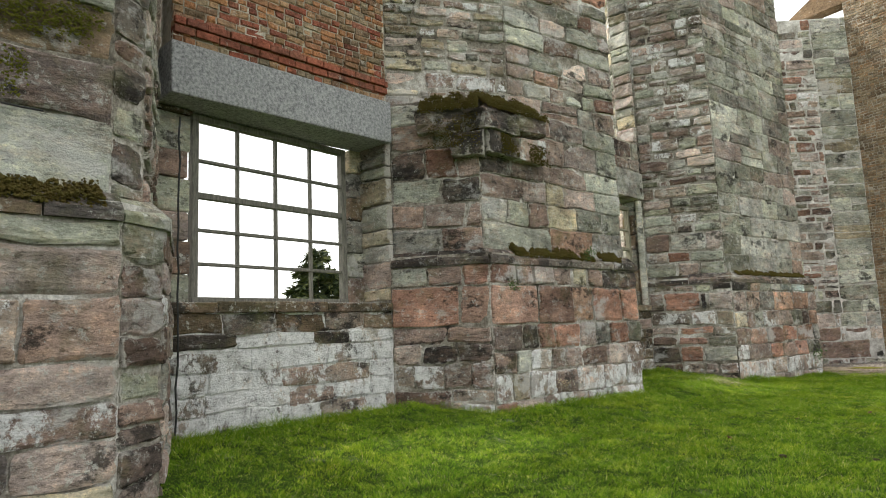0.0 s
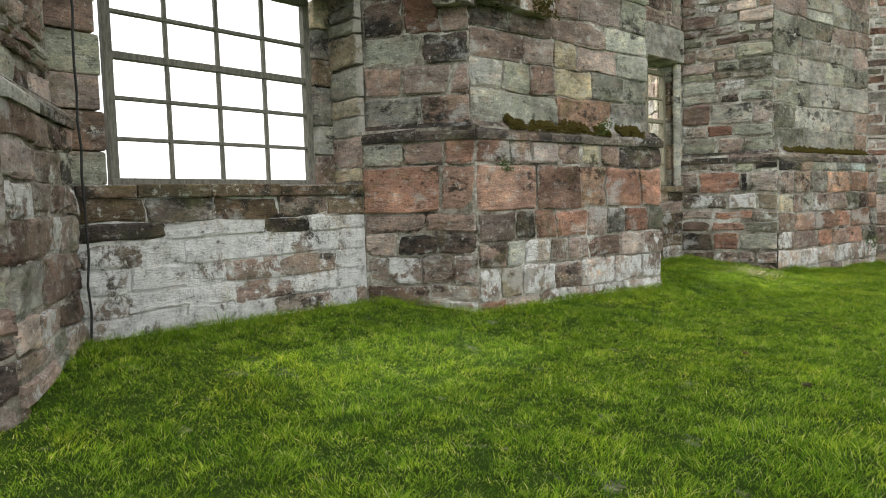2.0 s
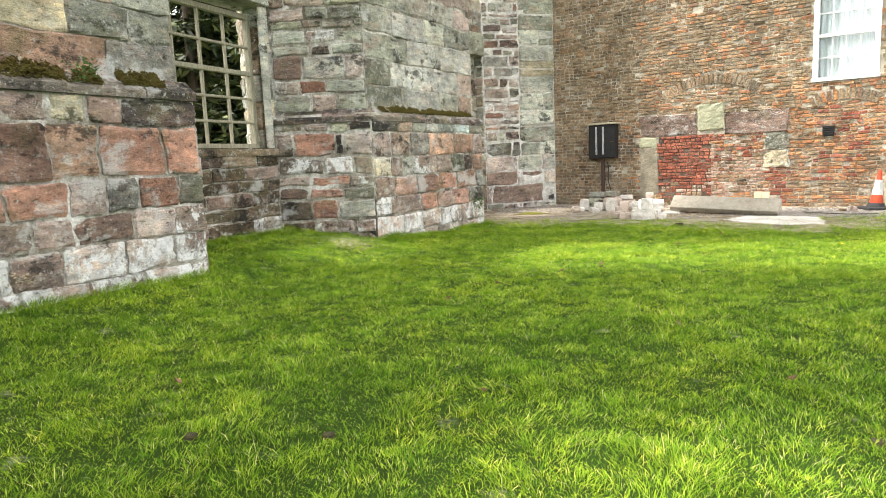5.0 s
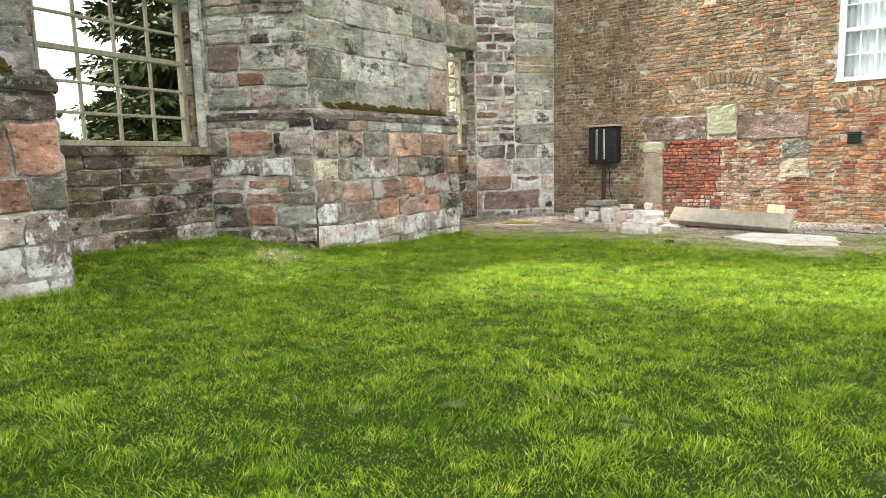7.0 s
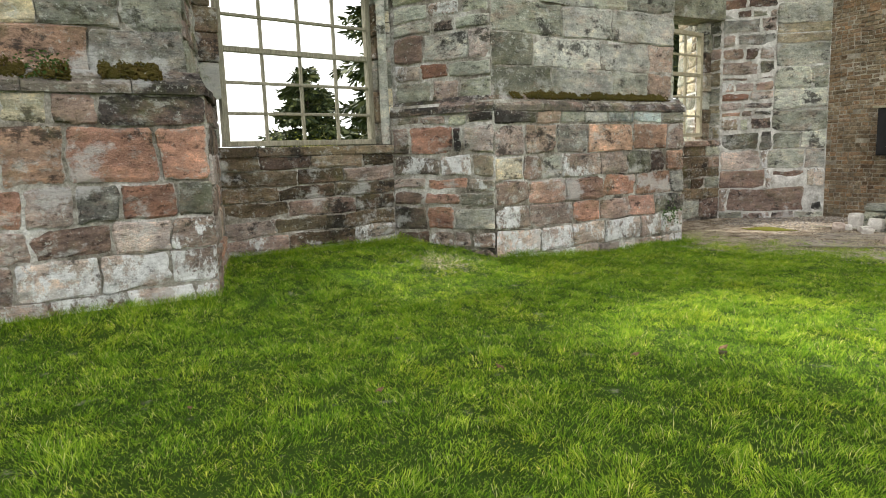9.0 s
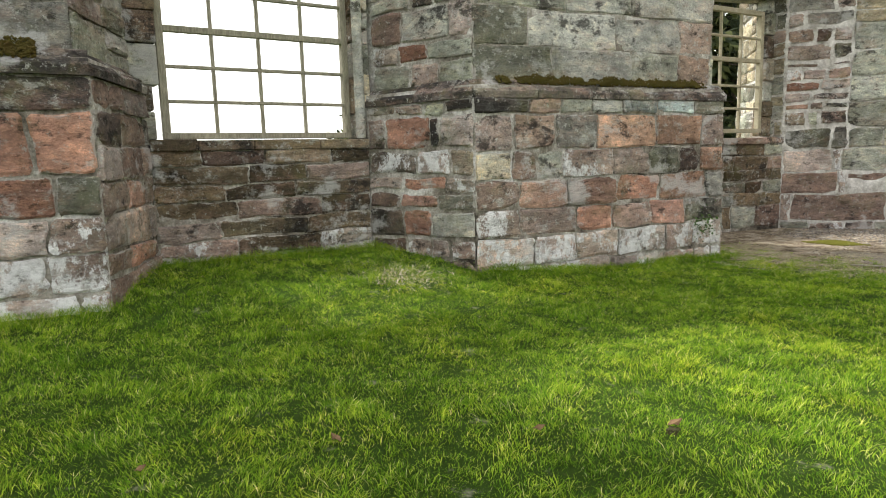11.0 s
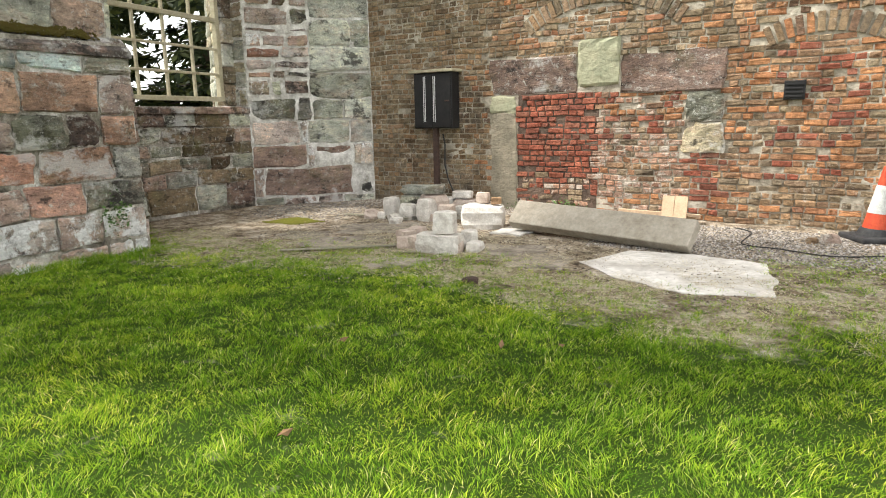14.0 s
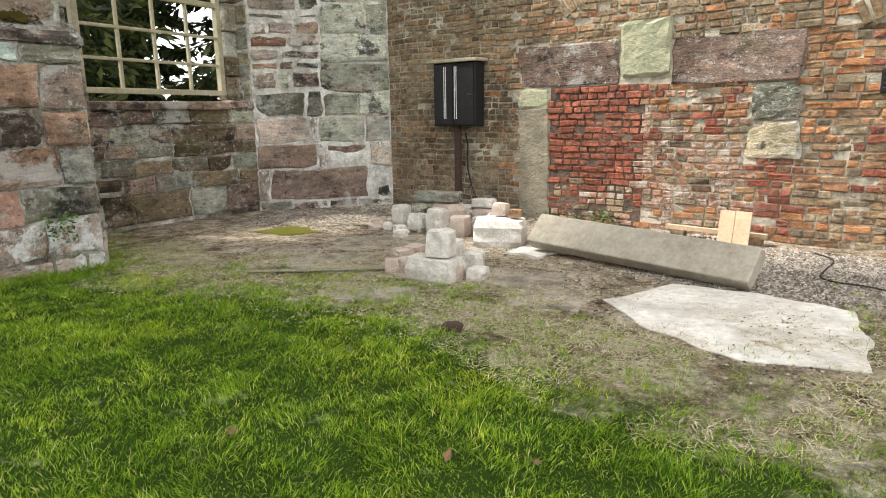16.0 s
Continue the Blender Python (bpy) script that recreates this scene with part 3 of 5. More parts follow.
pier("wall_2", "red and grey sandstone pier with limewashed foot and mossy ledge",
     [(-5.43, 5.10), (-4.48, 5.72), (-4.23, 8.68), (-5.42, 9.22)], [(-5.80, 9.22), (-6.55, 8.5), (-6.55, 5.8), (-5.95, 5.10)], 1.98, 9.2,
     [("24 G40 B40 R30/46 R80 R35/20 B60 B50/22 P35 D40 B40/26 w30 w40 B40 w30", "PBwWw", MIXED),
      ("24 R45 B30 P40 B40 Y30 B30 D85/46 R82 R66 O45 R65 R42/30 B52 D28 R30 R50 P34 G30 R44 G30/26 B40 G30 W40 P30 P40 B60 P50 w40/30 w30 Y30 W50 P40 W60 W55 W40", "PBRwW", MIXED),
      (None, "BRGBP", MIXED)],
     [("28 G40 w40 P30/30 B50 G50/36 D45 R40 B30/30 G50 D40/30 B40 P50 B20/30 G60 B50", "GBPGD", MIXED), ("28 D50 B60 P60 G60/36 B60 R40 P60 P70 G50/26 D40 B50 P70 G60/28 B60 P40 Y30 P60 G50/30 G45 G40 B40 Y60 G60 G50/36 G125 O95 G75", "GGPPYB", dict(course=(0.2, 0.34), width=(0.3, 0.7), gap=0.008)), (None, "GBGP", MIXED)], 23, third=(3.86, [(-5.60, 5.22), (-4.78, 6.62), (-4.36, 8.62), (-5.42, 9.20)], ("wGYwP", "RPGGB", "GBP")), ledge_codes="DDGDM")

pier("wall_3", "grey-green ashlar sandstone pier with pink lower courses",
     [(-5.40, 11.46), (-4.05, 11.92), (-3.58, 15.25), (-4.95, 16.02)], [(-5.3, 16.1), (-6.4, 15.2), (-6.5, 12.2), (-5.80, 11.48)], 1.90, 9.3,
     [("14 G50 P40 G30 D40/34 B25 R60 D12 P40/28 w70 W40 Y30/16 P40 R50 w30/18 B40 R45 G40/30 D50 R40 G60", "wBRP", RUBBLY),
      ("16 D46 B30 G30 G30 T36 T40 G36/36 P38 B42 G46 O70 O60 P30/30 Y40 P28 G32 w60 P50 G42 B30 O36/30 P40 R48 R54 R50 O56 G22/28 w40 P56 R40 B44 R40 G50/30 W60 W45 w50 W60 w40 W40", "WwP", MIXED),
      (None, "BGMP", MIXED)],
     [("16 G60 D30 G50/34 B30 G40 P20/20 W40 R40 G60/28 G50 P40 G40", "BGPWwG", RUBBLY), ("34 G80 G100 G70 P60/36 G70 G90 G60 G90/40 G100 G80 G110/38 G60 G110 G90 P50/38 G90 G100 G70 B50", "GGGGGP", dict(course=(0.28, 0.4), width=(0.5, 1.0), gap=0.004, proud=0.014)), (None, "GGB", ASHLAR)], 37, ledge_codes="DDDDw")


def corner_pier():
    """The pier in the angle by the brick wall: squared stones with thick white pointing."""
    f = S3L
    body = structure("wall_4", prism([tuple(f.at(0, 0, 0.006).xy), tuple(f.at(f.length, 0, 0.006).xy), (-3.35, 20.5), (-5.9, 20.5), (-5.9, 19.2), (-5.1, 18.4)], -0.35, 9.0), WHITE_MORTAR, "mixed sandstone corner pier with thick white pointing")

    low = "37 P70 W12 G60 G35/33 B75 W12 B55 W30/44 w15 B130 G35/16 G40 w50 P40 G50"
    lay_stones(body, f, 0.0, f.length, -0.12, 1.18, "GBP", 51, spec=low, gap=0.02, proud=0.03)
    lay_stones(body, f, 0.0, 0.92, 1.18, 8.98, "PRBGGwP", 52, course=(0.09, 0.3), width=(0.14, 0.6), gap=0.045, proud=0.03, parts_below=3.4)
    lay_stones(body, f, 0.92, f.length, 1.18, 8.98, "GGGGYG", 53, course=(0.34, 0.46), width=(0.4, 1.0), gap=0.014, proud=0.03, parts_below=3.4)
    return body


corner_pier()
for owner, a, b, low, high, seed in (("wall_2", (-5.95, 5.10), (-5.44, 5.10), 1.47, 3.85, 54), ("wall_3", (-6.5, 12.2), (-5.80, 11.48), 1.2, 9.25, 55), ("wall_3", (-5.80, 11.48), (-5.42, 11.46), 1.5, 9.25, 58), ("wall_4", (-5.9, 19.2), (-5.1, 18.4), 1.2, 8.95, 56), ("wall_4", (-5.1, 18.4), (-4.6, 18.38), 1.4, 8.95, 57)):
    g = Face(a, b)
    lay_stones(bpy.data.objects[owner], g, 0.0, g.length, low, high, "GYGPY", seed, parts_below=0, **MIXED)


def bay(name, label, left, right, back, sill, head, top, apron_spec, apron_codes, seed, brick_above):
    """A window bay: apron below the sill, wall above the lintel; the opening goes right through."""
    f = Face(left, right)
    b0, b1 = back
    body = structure(name, prism([tuple(f.at(0, 0, -0.006).xy), tuple(f.at(f.length, 0, -0.006).xy), b1, b0], -0.35, sill), STONE["A"] if brick_above else MORTAR, label)
    lay_stones(body, f, 0.0, f.length, -0.02, sill - 0.09, apron_codes, seed, spec=apron_spec, course=(0.15, 0.26), width=(0.25, 0.6), gap=0.004 if brick_above else 0.01, proud=0.012 if brick_above else 0.022)
    # weathered sill stones
    rng = random.Random(seed + 5)
    u = 0.0
    while u < f.length - 0.02:
        w = min(rng.uniform(0.4, 0.8), f.length - u)
        part("sill_stone", box(u + 0.004, u + w - 0.004, -0.48, 0.05 + rng.uniform(-0.015, 0.01), sill - 0.10, sill + rng.uniform(-0.008, 0.008), f.m, 0.012), STONE["B" if name == "wall_7" else "M"], body)
        u += w
    over = part("wall_above", prism([tuple(f.at(0, 0, -0.006).xy), tuple(f.at(f.length, 0, -0.006).xy), b1, b0], head + 0.5, top), BRICK_MORTAR, body)
    lintel = part("lintel", box(-0.03, f.length + 0.03, -0.52, 0.05, head, head + 0.5, f.m, 0.015), CONCRETE if brick_above else STONE["G"], body, "grey concrete lintel" if brick_above else "")
    return f, body, over, lintel


BAY1 = bay("wall_5", "limewashed stone apron and brick wall round a large barred window", (-5.47, 2.55), (-5.43, 5.10), ((-6.0, 2.6), (-6.0, 5.07)), 1.46, 3.34, 6.3,
           "20 M50 D55 M60 D50 M45/14 D60 A80 D45 A60", "AAAAw", 61, True)
BAY2 = bay("wall_6", "dark mossy coursed stone apron below a large barred window", (-5.42, 9.22), (-5.40, 11.46), ((-5.9, 9.25), (-5.9, 11.44)), 1.44, 3.42, 4.5,
           "16 M40 B50 M60 M40/18 M60 M40 B50/16 M45 M50 M60/20 M50 B60 M40/18 B40 M60 M50/18 w50 M60 w40/22 w40 G50 w60", "MMBM", 67, False)
BAY3 = bay("wall_7", "green-stained coursed stone apron below a timber window", (-5.15, 16.10), (-4.60, 18.38), ((-5.45, 16.05), (-5.3, 18.42)), 1.38, 3.5, 4.7,
           None, "GMGMB", 71, False)

for f, body, over, lintel in (BAY2, BAY3):
    lay_stones(over, f, 0.0, f.length, 3.95, 4.48, "GGPB", 77, parts_below=0)


# ---- brickwork ----
def brick_box(verts, faces, face, u0, u1, z0, z1, w, depth, rng):
    o = len(verts)
    j = 0.007
    e = 0.009
    for ww, s in ((-depth, 0), (w - 0.009, 0), (w, e)):
        for uu, zz in ((u0 + s, z0 + s), (u1 - s, z0 + s), (u1 - s, z1 - s), (u0 + s, z1 - s)):
            k = noise.noise_vector((uu * 1.6, zz * 1.6, 4.0))
            q = noise.noise_vector((uu * 5.0, zz * 5.0, 9.0))
            verts.append(face.at(uu + rng.uniform(-j, j) + 0.014 * k.x + 0.006 * q.x, zz + rng.uniform(-j, j) + 0.02 * k.y + 0.008 * q.y, ww + (rng.uniform(-j, j) + 0.01 * k.z + 0.006 * q.z if ww > 0 else 0)))
    for r in (0, 4):
        for k in range(4):
            m = (k + 1) % 4
            faces.append((o + r + k, o + r + 4 + k, o + r + 4 + m, o + r + m))
    faces.append((o + 8, o + 11, o + 10, o + 9))


def lay_bricks(parent, face, u0, u1, z0, z1, code_at, seed, skip=None, w=0.009, singles=None, limit=300, length=0.215, course=0.072):
    """Brick courses, headers and stretchers mixed. singles(u, z): whether a brick there is an object of its own."""
    rng = random.Random(seed)
    joined = {}
    n = 0
    rows = int(round((z1 - z0) / course))
    for r in range(rows):
        z = z0 + r * course
        u = u0 - (0.12 if r % 2 else 0) - rng.uniform(0, 0.03)
        while u < u1 - 0.02:
            l = length * rng.uniform(0.93, 1.07) if rng.random() < (0.45 if r % 2 else 0.2) else length * rng.uniform(0.46, 0.56)
            a, b = max(u, u0), min(u + l, u1)
            u += l
            if b - a < 0.04:
                continue
            cu, cz = (a + b) / 2, z + course / 2
            if skip and skip(cu, cz):
                continue
            code = code_at(cu, cz, rng)
            g = 0.0055
            out = w * rng.uniform(0.3, 1.6) - (0.02 if rng.random() < 0.03 else 0)
            single = singles and n < limit and singles(cu, cz)
            v, f = ([], []) if single else joined.setdefault(code, ([], []))
            brick_box(v, f, face, a + g * 1.35, b - g * 1.35, z + g, z + course - g, out, 0.04, rng)
            if single:
                mesh_from("brick", v, f, BRICK[code], parent)
                n += 1
    for code, (v, f) in joined.items():
        tagged(mesh_from("brickwork", v, f, BRICK[code], parent), kind="stuff")


def bay1_bricks():
    f, body, over, lintel = BAY1
    lay_bricks(over, f, 0.0, f.length, 3.845, 6.25, lambda u, z, r: r.choice("oooror") if r.random() < 0.75 else r.choice("by"), 81, singles=lambda u, z: z < 4.9)
    rng = random.Random(82)
    for i in range(2):
        u = -0.1 * i
        while u < f.length - 0.02:
            a, b = max(u, 0.0), min(u + rng.uniform(0.2, 0.23), f.length)
            z = 3.93 + 0.085 * i + rng.uniform(-0.004, 0.004)
            part("string_course_brick", box(a + 0.004, b - 0.004, -0.03, 0.03 + 0.02 * i + rng.uniform(-0.006, 0.006), z, z + 0.072, f.m, 0.008), BRICK["r"], body)
            u = b


bay1_bricks()

BW = Face((-3.2, 19.56), (6.8, 17.22))


def code_brick(u, z, r):
    """Patches of different brick in the old wall."""
    if 2.5 < u < 3.66 and z < 1.5:
        return "r" if z > 0.42 or r.random() < 0.4 else r.choice("ly")
    if 3.66 <= u < 4.7 and z < 1.5:
        if z < 0.85:
            return r.choice("llllyo")
        return r.choice("rolly" if z < 1.1 else "roorl")
    if 4.6 < u < 5.15 and z < 0.72:
        return r.choice("rrro")
    if u > 5.15 and z < 2.3:
        if 5.6 < u < 6.5 and 0.45 < z < 1.9:
            return r.choice("ooorrb")
        return r.choice("byyob") if z < 0.5 else r.choice("ooooby")
    if u > 5.1:
        return r.choice("obbyy")
    if u < 2.1:
        return r.choice("bbyyb") if u < 1.7 or z > 1.9 else r.choice("obyb")
    return r.choice("bbbyo") if z < 3.2 else r.choice("obby")


SASH_U, SASH_W, SASH_Z, SASH_H = 5.5, 1.08, 2.34, 1.75


def brick_holes(u, z):
    if 2.12 < u < 2.54 and -0.2 < z < 1.93:
        return True
    if 2.1 < u < 5.13 and 1.46 < z < 1.92:
        return True
    if 3.37 < u < 3.92 and 1.5 < z < 2.1:
        return True
    if 6.77 < u < 7.03 and z < 2.95:
        return True
    if 4.69 < u < 5.13 and 0.74 < z < 1.5:
        return True
    if SASH_U - 0.02 < u < SASH_U + SASH_W + 0.02 and SASH_Z - 0.05 < z < SASH_Z + SASH_H:
        return True
    # arches of bricks on edge
    for cu, cz, rad, half in ARCHES:
        d = math.hypot(u - cu, z - cz)
        if rad - 0.02 < d < rad + 0.22 and abs(math.atan2(u - cu, z - cz)) < radians(half):
            return True
    return False


ARCHES = ((3.64, 1.0, 1.51, 38), (6.05, 0.83, 1.15, 27))


def brick_wall():
    f = BW
    L = f.length
    u0, u1, z0, z1 = SASH_U, SASH_U + SASH_W, SASH_Z, SASH_Z + SASH_H
    body = structure("wall_8", box(0.0, L, -0.45, -0.004, -0.35, z0, f.m), BRICK_MORTAR, "old patched brick house wall with blocked openings")
    part("wall_core", box(0.0, u0, -0.45, -0.004, z0, z1, f.m), BRICK_MORTAR, body)
    part("wall_core", box(u1, L, -0.45, -0.004, z0, z1, f.m), BRICK_MORTAR, body)
    part("wall_core", box(0.0, L, -0.45, -0.004, z1, 9.4, f.m), BRICK_MORTAR, body)
    gable = bmesh.new()
    fr = [gable.verts.new(f.at(u, z, -0.004)) for u, z in ((-1.7, 9.4), (L + 1.0, 9.4), (L / 2, 13.0))]
    bk = [gable.verts.new(f.at(u, z, -0.45)) for u, z in ((-1.7, 9.4), (L + 1.0, 9.4), (L / 2, 13.0))]
    gable.faces.new(fr)
    gable.faces.new(bk[::-1])
    for i in range(3):
        gable.faces.new((fr[i], bk[i], bk[(i + 1) % 3], fr[(i + 1) % 3]))
    bmesh.ops.recalc_face_normals(gable, faces=gable.faces)
    part("gable", gable, BRICK["b"], body)
    part("infill_mortar", box(2.54, 3.66, -0.02, -0.0005, -0.12, 1.46, f.m), DARK_MORTAR, body)
    # stones built into the brickwork
    rng = random.Random(5)
    for a, b, za, zb, code, out in ((2.13, 3.36, 1.46, 1.93, "B", 0.02), (3.38, 3.91, 1.53, 2.09, "K", 0.035), (3.93, 5.12, 1.43, 1.90, "B", 0.02), (2.13, 2.53, 1.22, 1.45, "K", 0.02), (2.13, 2.53, -0.15, 1.21, "J", 0.02), (4.71, 5.12, 1.09, 1.42, "G", 0.03), (4.69, 5.13, 0.74, 1.08, "Y", 0.02)):
        v, q = stone_mesh(f, a, b, za, zb, out, 0.06, rng, 0.02)
        mesh_from("stone", v, q, {"K": RENDER_PALE, "J": JAMB_STONE}.get(code) or STONE[code], body, RIM)
    for z in (-0.13, 0.62, 1.41, 2.2):
        part("jamb_stone", box(6.78, 7.02, -0.03, 0.05, z, z + 0.75, f.m, 0.012), STONE["Y"], body, "pale stone door jamb")
    lay_bricks(body, f, 0.0, L, -0.13, 9.4, code_brick, 91, brick_holes, singles=lambda u, z: 2.5 < u < 5.2 and z < 1.5)
    for cu, cz, rad, half in ARCHES:
        a0 = radians(half)
        n = int(2 * a0 * rad / 0.085)
        for i in range(n):
            a = -a0 + 2 * a0 * (i + 0.5) / n
            du, dz = math.sin(a), math.cos(a)
            bm = box(-0.034, 0.034, -0.04, 0.014 + rng.uniform(0, 0.01), 0.0, 0.2, None, 0.004)
            loc = f.m @ Matrix.Translation((cu + du * rad, 0, cz + dz * rad)) @ Matrix.Rotation(a, 4, "Y")
            bmesh.ops.transform(bm, matrix=loc, verts=bm.verts)
            part("arch_brick", bm, BRICK[rng.choice("oybb" if rad < 1.3 else "byyb")], body)
    return body


brick_wall()


# ---- windows ----
def bar(face, u0, u1, z0, z1, w0, w1):
    return box(u0, u1, w0, w1, z0, z1, face.m, min(0.006, (u1 - u0) * 0.2, (z1 - z0) * 0.2))


def grid_window(name, label, face, width, z0, z1, cols, heights, mat):
    """A window frame with glazing bars and no panes left."""
    root = tagged(obj(name, bar(face, -0.05, width + 0.05, z0 - 0.04, z0 + 0.02, -0.05, 0.05), mat), label, "window", "", "structure")
    part("window_frame", bar(face, -0.05, 0.02, z0 + 0.02, z1, -0.04, 0.04), mat, root)
    part("window_frame", bar(face, width - 0.02, width + 0.05, z0 + 0.02, z1, -0.04, 0.04), mat, root)
    part("window_frame", bar(face, -0.05, width + 0.05, z1, z1 + 0.07, -0.04, 0.04), mat, root)
    for i in range(1, cols):
        u = width * i / cols
        part("glazing_bar", bar(face, u - 0.016, u + 0.016, z0 + 0.02, z1, -0.022, 0.022), mat, root)
    for i, z in enumerate(heights):
        t = 0.03 if i == 2 else 0.016
        part("glazing_bar", bar(face, 0.02, width - 0.02, z - t, z + t, -0.026 if i != 2 else -0.034, 0.026 if i != 2 else 0.034), mat, root)
    return root


W1 = Face((-5.85, 2.95), (-5.97, 4.80))
W2 = Face((-5.67, 9.45), (-5.66, 11.30))
W3 = Face((-4.99, 16.25), (-4.87, 18.12))
grid_window("window_1", "grey timber barred window with empty panes", W1, 1.87, 1.51, 3.26, 4, (1.85, 2.18, 2.52, 2.87), WEATHERED_WOOD)
grid_window("window_2", "weathered timber barred window with empty panes", W2, 1.87, 1.50, 3.24, 4, (1.82, 2.15, 2.50, 2.86), MID_FRAME)
grid_window("window_3", "pale mossy timber window with empty panes", W3, 1.86, 1.50, 3.24, 4, (1.83, 2.17, 2.56, 2.9), PALE_FRAME)


def jambs(face, width, body, z0, z1, seed, near):
    """Ragged jamb stones beside a window frame."""
    rng = random.Random(seed)
    for side in (0, 1):
        z = z0
        while z < z1 - 0.02:
            h = min(rng.uniform(0.22, 0.42), z1 - z)
            r = rng.uniform(-0.05, 0.045)
            a, b = (-0.75, -0.085 + r * 0.9) if side == 0 else (width + 0.08 + r * 0.5, width + 0.75)
            part("jamb_stone", box(a, b, -0.12, near + rng.uniform(-0.02, 0.02), z + 0.004, z + h - 0.004, face.m, 0.018), STONE[rng.choice("YGMBG")], body)
            z += h


jambs(W1, 1.87, BAY1[1], 1.47, 3.34, 3, 0.07)
jambs(W2, 1.87, BAY2[1], 1.45, 3.42, 4, 0.12)
jambs(W3, 1.86, BAY3[1], 1.40, 3.5, 6, 0.06)


def sash_window():
    f = BW
    u0, u1, z0, z1 = SASH_U, SASH_U + SASH_W, SASH_Z, SASH_Z + SASH_H
    root = tagged(obj("window_4", bar(f, u0 - 0.02, u1 + 0.02, z0, z0 + 0.07, -0.10, 0.03), WHITE_PAINT), "white painted sash window with a pale sheet added behind", "window", "", "structure")
    for a, b in ((u0, u0 + 0.09), (u1 - 0.09, u1)):
        part("window_frame", bar(f, a, b, z0 + 0.07, z1, -0.10, 0.015), WHITE_PAINT, root)
    part("window_frame", bar(f, u0, u1, z1 - 0.08, z1, -0.10, 0.012), WHITE_PAINT, root)
    part("window_frame", bar(f, u0 + 0.09, u1 - 0.09, z0 + 0.82, z0 + 0.88, -0.09, -0.01), WHITE_PAINT, root)
    for i in range(1, 4):
        u = u0 + 0.09 + (SASH_W - 0.18) * i / 4
        part("glazing_bar", bar(f, u - 0.011, u + 0.011, z0 + 0.07, z1 - 0.08, -0.075, -0.035), WHITE_PAINT, root)
    for z in (z0 + 0.44, z0 + 1.26):
        part("glazing_bar", bar(f, u0 + 0.09, u1 - 0.09, z - 0.011, z + 0.011, -0.077, -0.033), WHITE_PAINT, root)
    glass = Nodes("window_glass")
    glass.b.inputs["Transmission Weight"].default_value = 1.0
    pane = part("pane", box(u0 + 0.09, u1 - 0.09, -0.058, -0.053, z0 + 0.07, z1 - 0.08, f.m), glass.done((0.95, 0.97, 0.97), 0.02, 0, 0.5), root)
    pane.visible_shadow = False
    # Pleated sheet added close behind the glass so that the panes come out bright.
    bm = bmesh.new()
    n = 60
    rows = [[bm.verts.new(f.at(u0 + SASH_W * i / n, z, -0.115 + 0.015 * math.sin(i * 1.1))) for i in range(n + 1)] for z in (z0, z1)]
    for i in range(n):
        bm.faces.new((rows[0][i], rows[0][i + 1], rows[1][i + 1], rows[1][i]))
    c = obj("curtain", bm, PANE_SHEET)
    sol = c.modifiers.new("thickness", "SOLIDIFY")
    sol.thickness = 0.004
    tagged(c, "pale gathered sheet added behind the sash to brighten its panes", "curtain")


sash_window()


# ---- things by the brick wall ----
def rough_block(cx, cy, z0, w, d, h, turn, mat, seed, name="rubble_stone", label="pale broken stone block in a heap", wear=0.10, cuts=2):
    """A broken, hand-sized to bucket-sized stone with knocked corners."""
    rng = random.Random(seed)
    bm = bmesh.new()
    bmesh.ops.create_cube(bm, size=1)
    bmesh.ops.subdivide_edges(bm, edges=bm.edges, cuts=cuts, use_grid_fill=True)
    off = Vector((rng.uniform(0, 50), rng.uniform(0, 50), 0))
    for v in bm.verts:
        far = sum(abs(c) > 0.45 for c in v.co)
        k = 1 - wear * (0.35, 0.35, 0.75, 1.5)[far] * rng.uniform(0.4, 1.4)
        n = noise.noise_vector(v.co * 2.1 + off) * wear * 0.9
        v.co = Vector((v.co.x * k + n.x * 0.5, v.co.y * k + n.y * 0.5, max(-0.5, v.co.z * (1 - (1 - k) * 0.6) + n.z * 0.35 if v.co.z > -0.45 else -0.5)))
        v.co = Vector((v.co.x * w, v.co.y * d, (v.co.z + 0.5) * h))
    bmesh.ops.transform(bm, matrix=pose(cx, cy, z0, 0, 0, turn), verts=bm.verts)
    return tagged(obj(name, bm, mat), label, "stone", "heap of broken stones")


